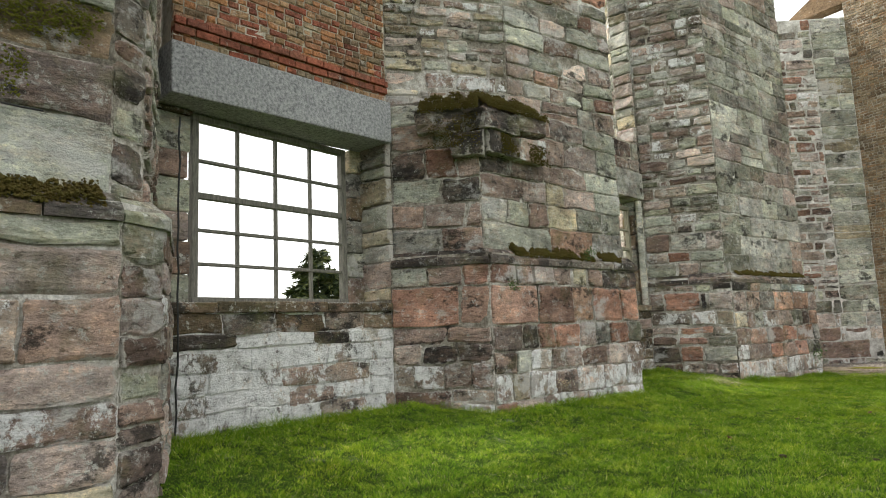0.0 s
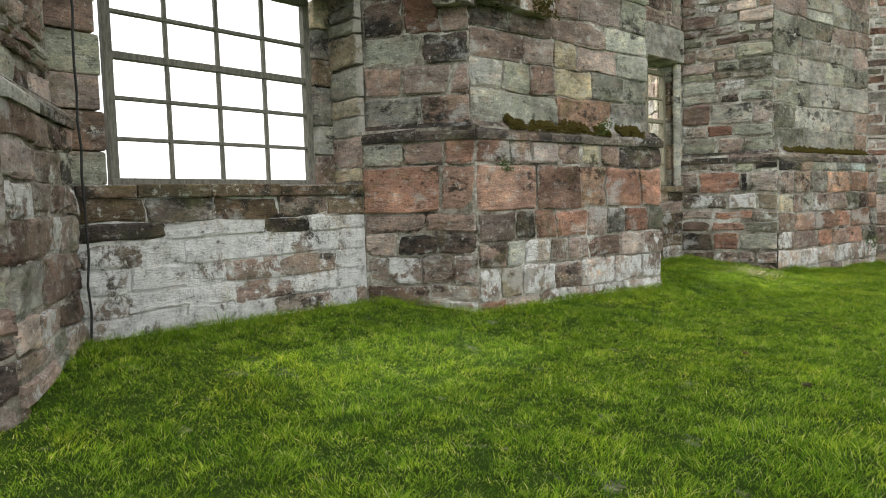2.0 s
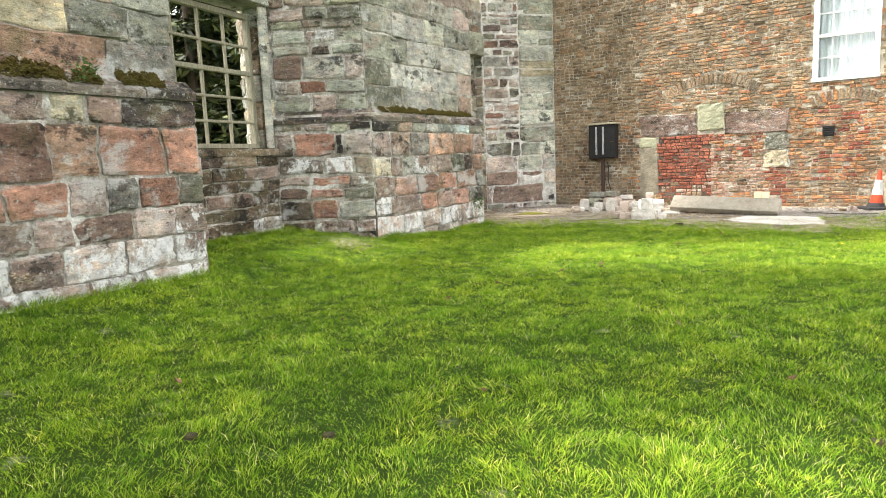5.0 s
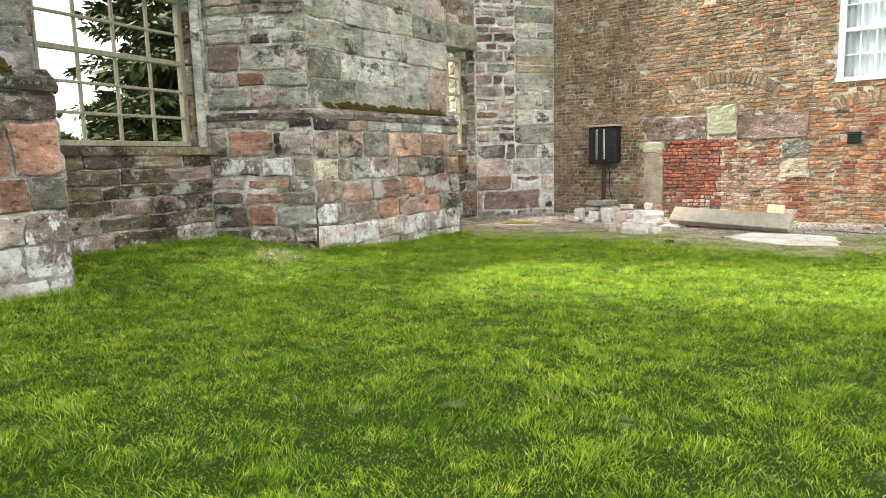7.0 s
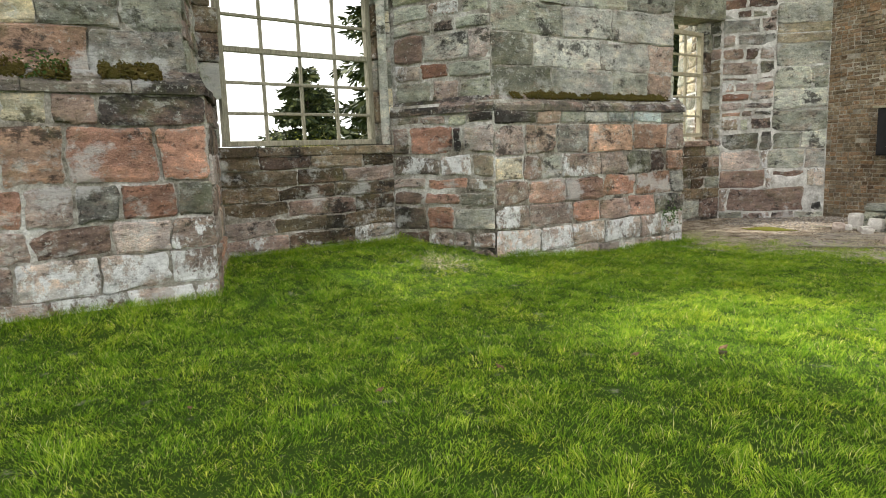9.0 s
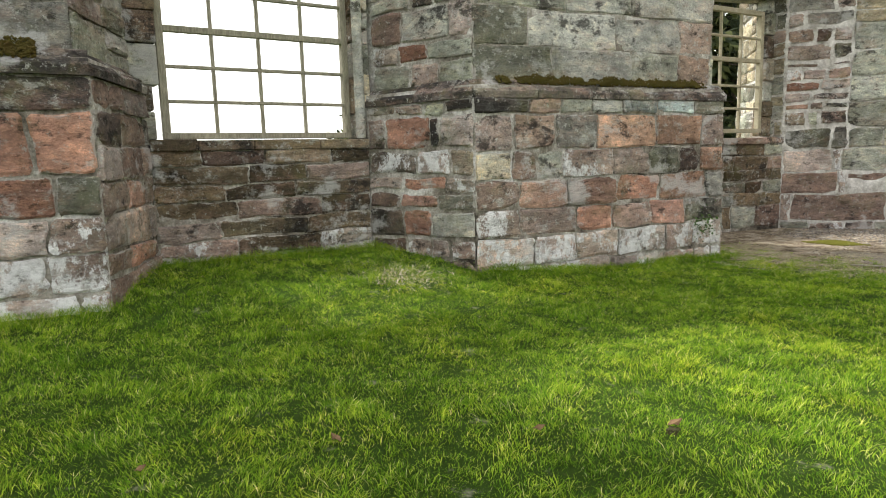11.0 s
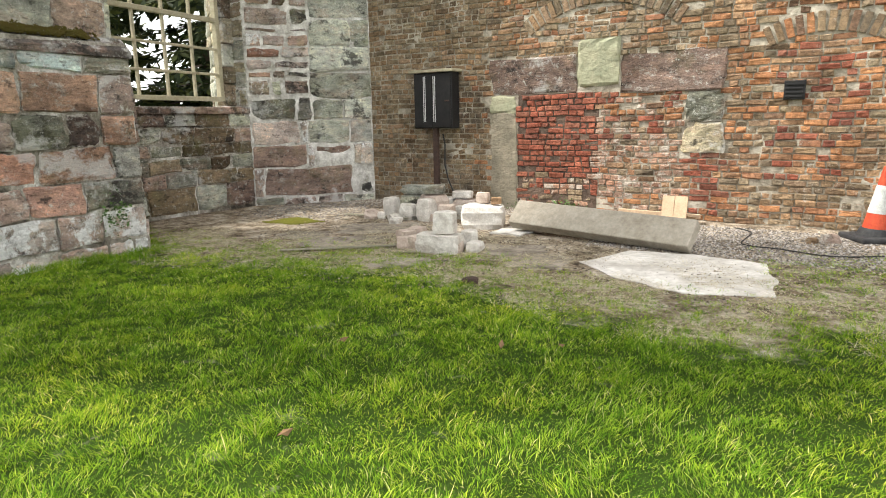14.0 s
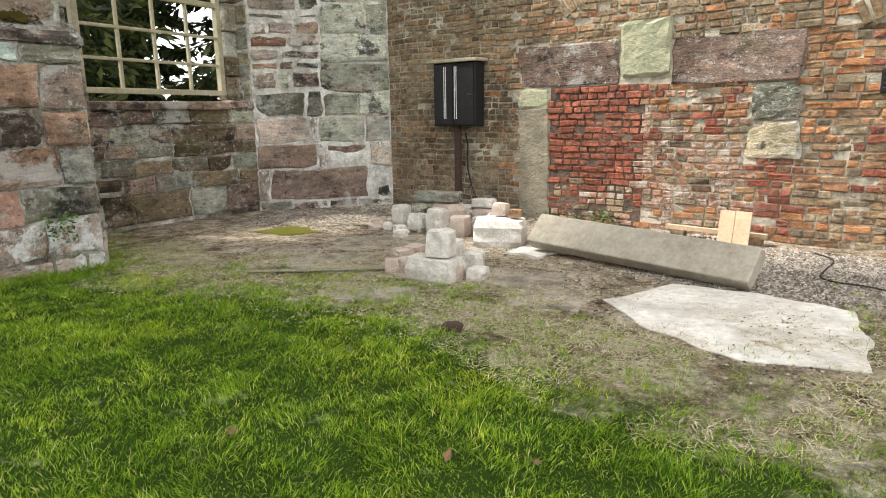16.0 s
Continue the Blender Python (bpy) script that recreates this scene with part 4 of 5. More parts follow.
def rubble_heap():
    """Broken blocks heaped on the paving before the brick wall."""
    rows = ((-0.74, 15.97, 0, 0.44, 0.26, 0.19, 8), (-0.68, 15.98, 0.19, 0.21, 0.2, 0.2, 20), (-0.94, 16.75, 0, 0.16, 0.18, 0.17, 5), (-0.56, 16.34, 0, 0.17, 0.2, 0.17, 30),
            (-1.2, 16.5, 0, 0.16, 0.2, 0.14, 12), (-0.74, 17.42, 0, 0.5, 0.42, 0.27, 24), (-1.57, 17.7, 0, 0.21, 0.18, 0.29, -4), (-1.3, 17.7, 0, 0.19, 0.2, 0.22, 14),
            (-1.84, 17.78, 0, 0.22, 0.2, 0.21, 10), (-2.2, 18.05, 0, 0.17, 0.18, 0.25, 6), (-1.6, 18.05, 0, 0.34, 0.3, 0.31, -10), (-2.0, 18.3, 0, 0.36, 0.34, 0.26, 15),
            (-1.95, 18.32, 0.26, 0.38, 0.26, 0.11, 6), (-1.62, 18.55, 0, 0.3, 0.26, 0.2, 0), (-1.32, 18.5, 0, 0.3, 0.26, 0.2, 12), (-1.36, 18.5, 0.2, 0.27, 0.2, 0.09, 20),
            (-0.78, 17.52, 0.27, 0.15, 0.14, 0.12, 15), (-0.6, 17.45, 0.27, 0.12, 0.11, 0.075, 30), (-1.6, 18.05, 0.31, 0.3, 0.24, 0.1, 25))
    for i, (x, y, z, w, d, h, turn) in enumerate(rows):
        mat = BRICK["o"] if i == 17 else RUBBLE_PINK if i in (4, 7, 10, 14, 16) else STONE["G"] if i in (11, 12, 18) else RUBBLE
        label = "orange half brick lying on a broken block" if i == 17 else "pale broken stone block in a heap on paving" if i not in (11, 12, 18) else "grey lichened stone in a heap of rubble"
        rough_block(x, y, ground_z(x, y) - 0.015 + z + (0.012 if z else 0), w, d, h, turn - 13, mat, 200 + i, "brick" if i == 17 else "rubble_stone", label, wear=0.2 if i in (8, 10, 11) else 0.13, cuts=3)
    # smaller pieces between and round the blocks
    rng = random.Random(61)
    for i in range(22):
        x, y = rng.uniform(-2.35, -0.9), rng.uniform(17.3, 18.35)
        if i > 15:
            x, y = rng.uniform(-1.3, -0.35), rng.uniform(15.9, 16.9)
        w = rng.uniform(0.09, 0.2)
        rough_block(x, y, ground_z(x, y) - 0.01, w, w * rng.uniform(0.6, 1.0), w * rng.uniform(0.5, 0.9), rng.uniform(0, 180), rng.choice((RUBBLE, RUBBLE, RUBBLE_PINK, STONE["G"])), 240 + i, "rubble_stone", "small broken stone in a heap on paving", wear=0.2)


rubble_heap()


def meter_box():
    """A black metal cupboard on a post against the bricks, under a weathered board."""
    f = Face((-3.2 + 0.085, 19.56 - 0.02), (6.8, 17.22))
    root = tagged(obj("meter_cupboard", box(0.89, 1.54, 0.03, 0.22, 1.03, 1.80, f.m, 0.012), BLACK_METAL), "black metal meter cupboard on a rusty post by the brick wall", "cupboard")
    part("door", box(0.91, 1.205, 0.22, 0.235, 1.05, 1.78, f.m, 0.004), BLACK_METAL, root)
    door = part("door", box(1.215, 1.52, 0.22, 0.238, 1.05, 1.78, f.m, 0.004), BLACK_METAL, root)
    part("handle", box(1.43, 1.50, 0.238, 0.25, 1.40, 1.42, f.m, 0.002), RUSTY_DARK, door)
    for u in (1.07, 1.095, 1.235, 1.262):
        part("strip", box(u, u + 0.010, 0.238, 0.246, 1.12, 1.75, f.m, 0.002), STRIP_METAL, root, "bright metal strip")
    part("top_board", box(0.83, 1.59, 0.02, 0.27, 1.80, 1.84, f.m, 0.008), PALE_FRAME, root, "green-grey weathered board")
    part("post", box(1.17, 1.24, 0.10, 0.17, -0.15, 1.03, f.m, 0.006), RUSTY_DARK, root, "dark rusty post")
    path = [f.at(1.30, 0.95, 0.10), f.at(1.31, 0.8, 0.07), f.at(1.30, 0.5, 0.06), f.at(1.36, 0.3, 0.07), f.at(1.44, 0.15, 0.08), f.at(1.5, -0.06, 0.1)]
    part("cable", tube(path, 0.011), CABLE, root)


meter_box()


def wall_vent():
    f = BW
    root = tagged(obj("wall_light", box(5.71, 5.91, 0.0, 0.055, 1.30, 1.50, f.m, 0.008), BLACK_METAL), "small black square fitting fixed on the brick wall", "wall light")
    for i in range(4):
        part("slat", box(5.73, 5.89, 0.055, 0.068, 1.325 + 0.042 * i, 1.345 + 0.042 * i, f.m, 0.003), BLACK_METAL, root)


wall_vent()


def beam():
    """A long grey beam lying tilted, its back edge propped."""
    a, b = Vector((-0.34, 17.16, 0)), Vector((1.50, 16.44, 0))
    d = (b - a).normalized()
    bm = box(0, (b - a).length, 0.0, 0.30, 0.0, 0.12, None, 0.012)
    for v in bm.verts:
        v.co += noise.noise_vector(v.co * 3) * 0.006
    ang = math.degrees(math.atan2(d.y, d.x))
    z = ground_z(a.x, a.y)
    bmesh.ops.transform(bm, matrix=pose(a.x, a.y, z + 0.045, 0, 1.2, ang) @ pose(0, 0, 0, 46), verts=bm.verts)
    root = tagged(obj("concrete_beam", bm, SLEEPER), "long grey concrete beam lying tilted on the ground", "beam")
    for i, k in enumerate((0.25, 1.1, 1.85)):
        p = a + d * k + Vector((0.03, 0.14, 0))
        rough_block(p.x, p.y, ground_z(p.x, p.y) - 0.01, 0.16, 0.12, 0.15, ang, RUBBLE_PINK, 300 + i, "prop_stone", "small stone propping up the grey beam")


beam()


def plywood():
    z = ground_z(1.3, 18.1)
    m = pose(1.17, 18.12, z, -14, 0, -13)
    root = tagged(obj("plywood_offcut", box(0.0, 0.135, 0.0, 0.018, 0.0, 0.33, m, 0.002), NEW_PLY), "pale new plywood offcut leaning against the wall", "plywood")
    part("board", box(0.139, 0.28, 0.0, 0.018, 0.0, 0.33, m, 0.002), NEW_PLY, root)
    bm = box(0, 0.95, 0, 0.05, 0, 0.045, pose(0.67, 18.40, ground_z(1.1, 18.3) + 0.075, 0, 1.0, -13), 0.003)
    tagged(obj("timber_batten", bm, NEW_PLY), "pale timber batten lying along the wall foot", "batten")
    for i, x in enumerate((0.8, 1.5)):
        y = 18.43 - 0.235 * (x - 0.67)
        rough_block(x, y, ground_z(x, y) - 0.02, 0.14, 0.10, 0.10, -13, BRICK["b"], 310 + i, "loose_brick", "loose dark brick under the batten", 0.05)


plywood()


def traffic_cone(x, y):
    z = ground_z(x, y)
    bm = box(-0.22, 0.22, -0.22, 0.22, 0.0, 0.055, None, 0.018)
    bmesh.ops.transform(bm, matrix=pose(x, y, z, 0, 0, 18), verts=bm.verts)
    root = tagged(obj("traffic_cone", bm, CONE_BASE), "orange and white traffic cone on a black rubber base", "traffic cone")

    def ring(z0, z1, r0, r1, mat, name, label=""):
        bm = bmesh.new()
        bmesh.ops.create_cone(bm, cap_ends=True, segments=28, radius1=r0, radius2=r1, depth=z1 - z0)
        bmesh.ops.transform(bm, matrix=Matrix.Translation((x, y, z)) @ pose(0, 0, 0, 0, 4, 0) @ pose(0, 0, (z0 + z1) / 2 * 0.82) @ Matrix.Scale(0.82, 4), verts=bm.verts)
        return part(name, bm, mat, root, label)

    def rad(h):
        return 0.155 - 0.125 * h / 0.87

    ring(0.055, 0.15, 0.185, rad(0.15) + 0.02, CONE_BASE, "collar")
    ring(0.15, 0.33, rad(0.15), rad(0.33), CONE_ORANGE, "lower_sleeve")
    ring(0.33, 0.66, rad(0.33) + 0.004, rad(0.66) + 0.004, CONE_WHITE, "reflective_band", "dirty white reflective band")
    ring(0.66, 0.88, rad(0.66), rad(0.88), CONE_ORANGE, "tip")


traffic_cone(3.17, 17.62)


def black_cable():
    pts = [(1.98, 17.98), (2.1, 17.72), (2.02, 17.35), (1.96, 17.05), (2.05, 16.92), (2.25, 16.86), (2.5, 16.68), (2.75, 16.62), (3.1, 16.75)]
    path = []
    for i in range(len(pts) - 1):
        p0, p1, p2, p3 = (Vector(pts[max(0, min(len(pts) - 1, k))]) for k in (i - 1, i, i + 1, i + 2))
        for s in range(6):
            t = s / 6
            q = 0.5 * ((2 * p1) + (p2 - p0) * t + (2 * p0 - 5 * p1 + 4 * p2 - p3) * t * t + (3 * p1 - p0 - 3 * p2 + p3) * t ** 3)
            path.append((q.x, q.y, ground_z(q.x, q.y) + 0.011))
    tagged(obj("cable", tube(path, 0.006), CABLE), "loose black cable lying over the gravel", "cable")


black_cable()


def flat_patch(name, outline, lift, mat, label, category, seed, ragged=0.06, kind=""):
    """A thin sheet of stone or screed that follows the ground, with a ragged edge."""
    rng = random.Random(seed)
    edge = []
    for (x0, y0), (x1, y1) in zip(outline, outline[1:] + outline[:1]):
        n = max(3, int(math.hypot(x1 - x0, y1 - y0) / 0.07))
        for i in range(n):
            t = i / n
            x, y = x0 + (x1 - x0) * t, y0 + (y1 - y0) * t
            edge.append((x + ragged * noise.noise((x * 4, y * 4, seed)) + rng.uniform(-0.3, 0.3) * ragged * 0.4, y + ragged * noise.noise((x * 4, y * 4, seed + 9)) + rng.uniform(-0.3, 0.3) * ragged * 0.4))
    bm = bmesh.new()
    top = [bm.verts.new((x, y, ground_z(x, y) + lift)) for x, y in edge]
    low = [bm.verts.new((x, y, ground_z(x, y) - 0.04)) for x, y in edge]
    for i in range(len(edge)):
        j = (i + 1) % len(edge)
        bm.faces.new((low[i], low[j], top[j], top[i]))
    bm.faces.new(top)
    bmesh.ops.triangulate(bm, faces=[f for f in bm.faces if len(f.verts) > 4])
    bmesh.ops.recalc_face_normals(bm, faces=bm.faces)
    return tagged(obj(name, bm, mat), label, category, "", kind)


flat_patch("cement_slab", [(0.63, 15.82), (0.98, 16.45), (1.5, 16.4), (2.1, 16.15), (2.08, 15.5), (2.04, 15.07), (1.45, 15.0), (0.89, 15.42)], 0.007, PALE_SLAB, "pale white cement slab set in the ground", "slab", 1, 0.05)
flat_patch("stone_slab", [(-0.55, 17.0), (-0.35, 17.6), (0.05, 17.45), (-0.2, 16.9)], 0.02, SLAB, "pale stone slab beside the rubble heap", "slab", 2)
for i, (x, y, w, h, t) in enumerate(((-1.85, 16.15, 0.9, 0.6, 20), (-1.0, 15.4, 0.7, 0.45, 12), (-1.9, 17.0, 0.8, 0.7, 24), (-2.5, 16.4, 0.5, 0.5, 10), (-1.1, 16.05, 0.45, 0.4, 15), (-0.2, 16.2, 0.8, 0.5, -8), (-1.1, 17.1, 0.4, 0.5, 22), (0.25, 15.8, 0.5, 0.6, 0))):
    m = pose(x, y, 0, 0, 0, t)
    flat_patch("paving_flag", [tuple((m @ Vector((a * w / 2, b * h / 2, 0))).xy) for a, b in ((-1, -1), (1, -1), (1, 1), (-1, 1))], 0.004, PAVING, "dusty worn stone paving flag in the earth", "paving flag", 20 + i, 0.11)
for i, (x, y, l, t) in enumerate(((-1.55, 15.85, 1.5, 28), (-2.3, 17.75, 1.0, -10))):
    bm = box(-l / 2, l / 2, -0.022, 0.022, 0, 0.014, pose(x, y, ground_z(x, y) + 0.014, 0, 0, t), 0.004)
    tagged(obj("loose_lath", bm, MID_FRAME), "thin grey weathered lath lying on the earth", "lath")


def pebbles(name, label, count, where, size, mat, seed):
    rng = random.Random(seed)
    verts, faces = [], []
    for _ in range(count):
        x, y = where(rng)
        r = size * rng.uniform(0.5, 1.5)
        o = len(verts)
        z = ground_z(x, y) + r * 0.2
        a = rng.uniform(0, 6.3)
        for k in range(5):
            verts.append((x + r * math.cos(a + k * 1.257) * rng.uniform(0.7, 1.2), y + r * math.sin(a + k * 1.257) * rng.uniform(0.7, 1.2), z - r * 0.2))
        verts.append((x + rng.uniform(-0.3, 0.3) * r, y + rng.uniform(-0.3, 0.3) * r, z + r * 0.55))
        faces += [(o + k, o + (k + 1) % 5, o + 5) for k in range(5)]
    k = Nodes(name + "_stone")
    base = k.ramp(k.rnd(), [(0, mat[0]), (0.5, mat[1]), (1, mat[2])])
    ob = mesh_from(name, verts, faces, k.done(base, 0.95, 0, 0.2))
    tagged(ob, label, "gravel", "", "stuff")


def along_wall(u0, u1, w0, w1):
    def pick(rng):
        p = BW.at(rng.uniform(u0, u1), 0, w0 + (w1 - w0) * rng.random())
        return p.x, p.y
    return pick


pebbles("gravel", "grey and pale gravel along the wall foot", 9000, along_wall(4.3, 7.2, 0.3, 2.0), 0.011, ((0.07, 0.06, 0.05), (0.19, 0.17, 0.15), (0.42, 0.39, 0.36)), 41)
pebbles("stone_chips", "stone chips and debris at the wall foot", 2600, along_wall(-0.2, 4.6, 0.0, 0.55), 0.02, ((0.12, 0.09, 0.07), (0.22, 0.18, 0.14), (0.42, 0.38, 0.33)), 42)
pebbles("gravel", "grey gravel under the stone apron", 1800, lambda r: (-4.5 + 1.5 * r.random() + r.random() * 0.5, 17.3 + 1.6 * r.random() + 0.3 * r.random()), 0.012, ((0.08, 0.07, 0.06), (0.18, 0.16, 0.14), (0.36, 0.33, 0.30)), 43)
pebbles("stone_chips", "scattered chips over trodden earth", 7000, lambda r: (r.uniform(-3, 3.6), r.uniform(14.6, 18.2)), 0.010, ((0.05, 0.04, 0.03), (0.20, 0.165, 0.13), (0.46, 0.41, 0.34)), 44)


# ---- moss, weeds, lawn ----
def moss_cushion(verts, faces, c, r, rng):
    o = len(verts)
    for dx, dy, dz in ((1, 0, 0), (0.3, 0.9, 0), (-0.8, 0.6, 0), (-0.8, -0.6, 0), (0.3, -0.9, 0), (0, 0, 0.9), (0.4, 0.2, -0.8)):
        verts.append(c + Vector((dx, dy, dz)) * r * rng.uniform(0.7, 1.2))
    faces += [(o + k, o + (k + 1) % 5, o + 5) for k in range(5)] + [(o + (k + 1) % 5, o + k, o + 6) for k in range(5)]


def moss_strip(name, face, u0, u1, z, w, width, height, mat, seed, n):
    """Cushions of moss along a sloping ledge, in broken stretches that hang over its lip."""
    rng = random.Random(seed)
    verts, faces = [], []
    for _ in range(6 * n):
        u, ww = rng.uniform(u0, u1), w + rng.uniform(-0.5, 0.5) * width
        thick = 0.62 + 1.0 * noise.noise((u * 3.1, seed, 0)) + 0.8 * noise.noise((u * 11, ww * 11, seed))
        if thick < 0.12 or rng.random() > 0.25 + thick:
            continue
        c = face.at(u, z - 0.5 * height + rng.uniform(0, 1) * height * min(1.0, thick) - (ww - w) * 0.8, ww + 0.02 * noise.noise((u * 7, 3, seed)))
        moss_cushion(verts, faces, c, rng.uniform(0.005, 0.017), rng)
    tagged(mesh_from(name, verts, faces, mat), "brown and green moss cushions on a stone ledge", "moss", "", "stuff")


def moss_patch(face, u0, u1, z0, z1, w, mat, seed, n, label):
    """Low moss creeping over the face of the stones in ragged patches."""
    rng = random.Random(seed)
    verts, faces = [], []
    for _ in range(n):
        u, z = rng.uniform(u0, u1), rng.uniform(z0, z1)
        rim = 1.6 * max(abs(u - (u0 + u1) / 2) / (u1 - u0), abs(z - (z0 + z1) / 2) / (z1 - z0))
        if rng.random() > 1.15 - rim + 1.3 * noise.noise((u * 5, z * 6, seed)):
            continue
        moss_cushion(verts, faces, face.at(u, z, w + rng.uniform(-0.008, 0.004)), rng.uniform(0.005, 0.015), rng)
    tagged(mesh_from("moss", verts, faces, mat), label, "moss", "", "stuff")


moss_strip("moss", SP1, 2.0, 4.1, 2.03, -0.03, 0.17, 0.08, MOSS, 1, 1000)
moss_strip("moss", S1F, 0.45, 2.0, 2.04, -0.045, 0.14, 0.08, MOSS, 2, 650)
moss_strip("moss", S1F, 2.2, 2.65, 2.05, -0.05, 0.13, 0.08, MOSS, 3, 250)
moss_strip("moss", S2F, 0.3, 3.1, 1.97, -0.06, 0.09, 0.045, MOSS, 4, 700)
SP1U = Face(offset([(-4.20, -2.6), (-3.98, 1.60), (-4.15, 1.93)], 0.13)[0], offset([(-4.20, -2.6), (-3.98, 1.60), (-4.15, 1.93)], 0.13)[1])
moss_patch(SP1U, 3.2, 4.1, 2.95, 3.25, 0.03, MOSS_GREEN, 21, 1500, "thin yellow-green moss creeping over pale stones")
moss_patch(SP1U, 3.25, 3.7, 2.55, 2.85, 0.03, MOSS_GREEN, 22, 900, "thin yellow-green moss creeping over pale stones")
moss_patch(S1F, 0.25, 0.55, 3.15, 3.4, 0.06, MOSS, 23, 500, "brown moss hanging over broken stone")
moss_patch(S1F, 0.75, 1.15, 3.1, 3.35, 0.05, MOSS, 24, 700, "brown moss hanging over broken stone")
moss_patch(S1L, 0.5, 1.1, 3.2, 3.6, 0.06, MOSS, 25, 900, "brown moss hanging over broken stone")


def broken_corner():
    """The broken, moss-topped stones that jut from the upper corner of the red pier."""
    body = bpy.data.objects["wall_2"]
    rng = random.Random(8)
    for i, (u, z, w, h, l, code) in enumerate(((-0.05, 3.42, 0.10, 0.24, 0.62, "D"), (0.5, 3.48, 0.08, 0.24, 0.58, "B"), (0.05, 3.16, 0.04, 0.26, 0.55, "D"), (0.62, 3.14, 0.03, 0.3, 0.5, "w"))):
        v, f = stone_mesh(S1F, u, u + l, z, z + h, w, 0.3, rng, 0.03)
        mesh_from("stone", v, f, STONE[code], body, RIM)
    for i, (u, z, w, l, code) in enumerate(((0.35, 3.40, 0.06, 0.55, "D"), (0.75, 3.12, 0.05, 0.4, "D"))):
        v, f = stone_mesh(S1L, u, u + l, z, z + 0.27, w, 0.3, rng, 0.03)
        mesh_from("stone", v, f, STONE[code], body, RIM)


broken_corner()
moss_strip("moss", S1F, 0.0, 1.1, 3.82, -0.03, 0.3, 0.11, MOSS, 9, 900)
moss_strip("moss", S1L, 0.4, 1.1, 3.80, -0.03, 0.3, 0.11, MOSS, 10, 500)


def leaf_clump(name, centre, spread, count, size, mat, label, seed, category="weed"):
    """A small plant of many single leaves."""
    rng = random.Random(seed)
    verts, faces = [], []
    for _ in range(count):
        d = Vector((rng.gauss(0, 1), rng.gauss(0, 1), rng.gauss(0, 1)))
        p = Vector(centre) + Vector((d.x * spread[0], d.y * spread[1], d.z * spread[2])) * 0.5
        a = Vector((rng.gauss(0, 1), rng.gauss(0, 1), rng.gauss(0, 0.6))).normalized()
        b = a.orthogonal().normalized()
        s = size * rng.uniform(0.6, 1.4)
        o = len(verts)
        verts += [p, p + a * s * 0.5 + b * s * 0.3, p + a * s, p + a * s * 0.5 - b * s * 0.3]
        faces.append((o, o + 1, o + 2, o + 3))
    return tagged(mesh_from(name, verts, faces, mat), label, category, "", "stuff")


leaf_clump("wall_weed", S2F.at(2.98, 0.36, 0.07), (0.13, 0.13, 0.2), 150, 0.035, IVY, "green weed growing from the pier foot", 1)
leaf_clump("wall_weed", S1F.at(1.82, 2.06, 0.07), (0.1, 0.16, 0.09), 110, 0.028, IVY, "green weed growing on the mossy ledge", 2)
leaf_clump("wall_weed", S1F.at(0.34, 1.6, 0.05), (0.07, 0.1, 0.06), 70, 0.022, IVY, "small green weed in a wall joint", 3)
leaf_clump("wall_weed", BW.at(3.25, 0.02, 0.1), (0.2, 0.12, 0.12), 120, 0.035, IVY, "green weed at the brick wall foot", 4)
leaf_clump("wall_weed", BW.at(2.75, 0.0, 0.12), (0.25, 0.1, 0.07), 90, 0.03, IVY, "green weed at the brick wall foot", 5)
leaf_clump("dry_grass_tuft", S1F.at(1.15, 0.42, 0.04), (0.08, 0.14, 0.06), 130, 0.03, STONE["Y"], "dry grass tuft in a wall joint", 6)

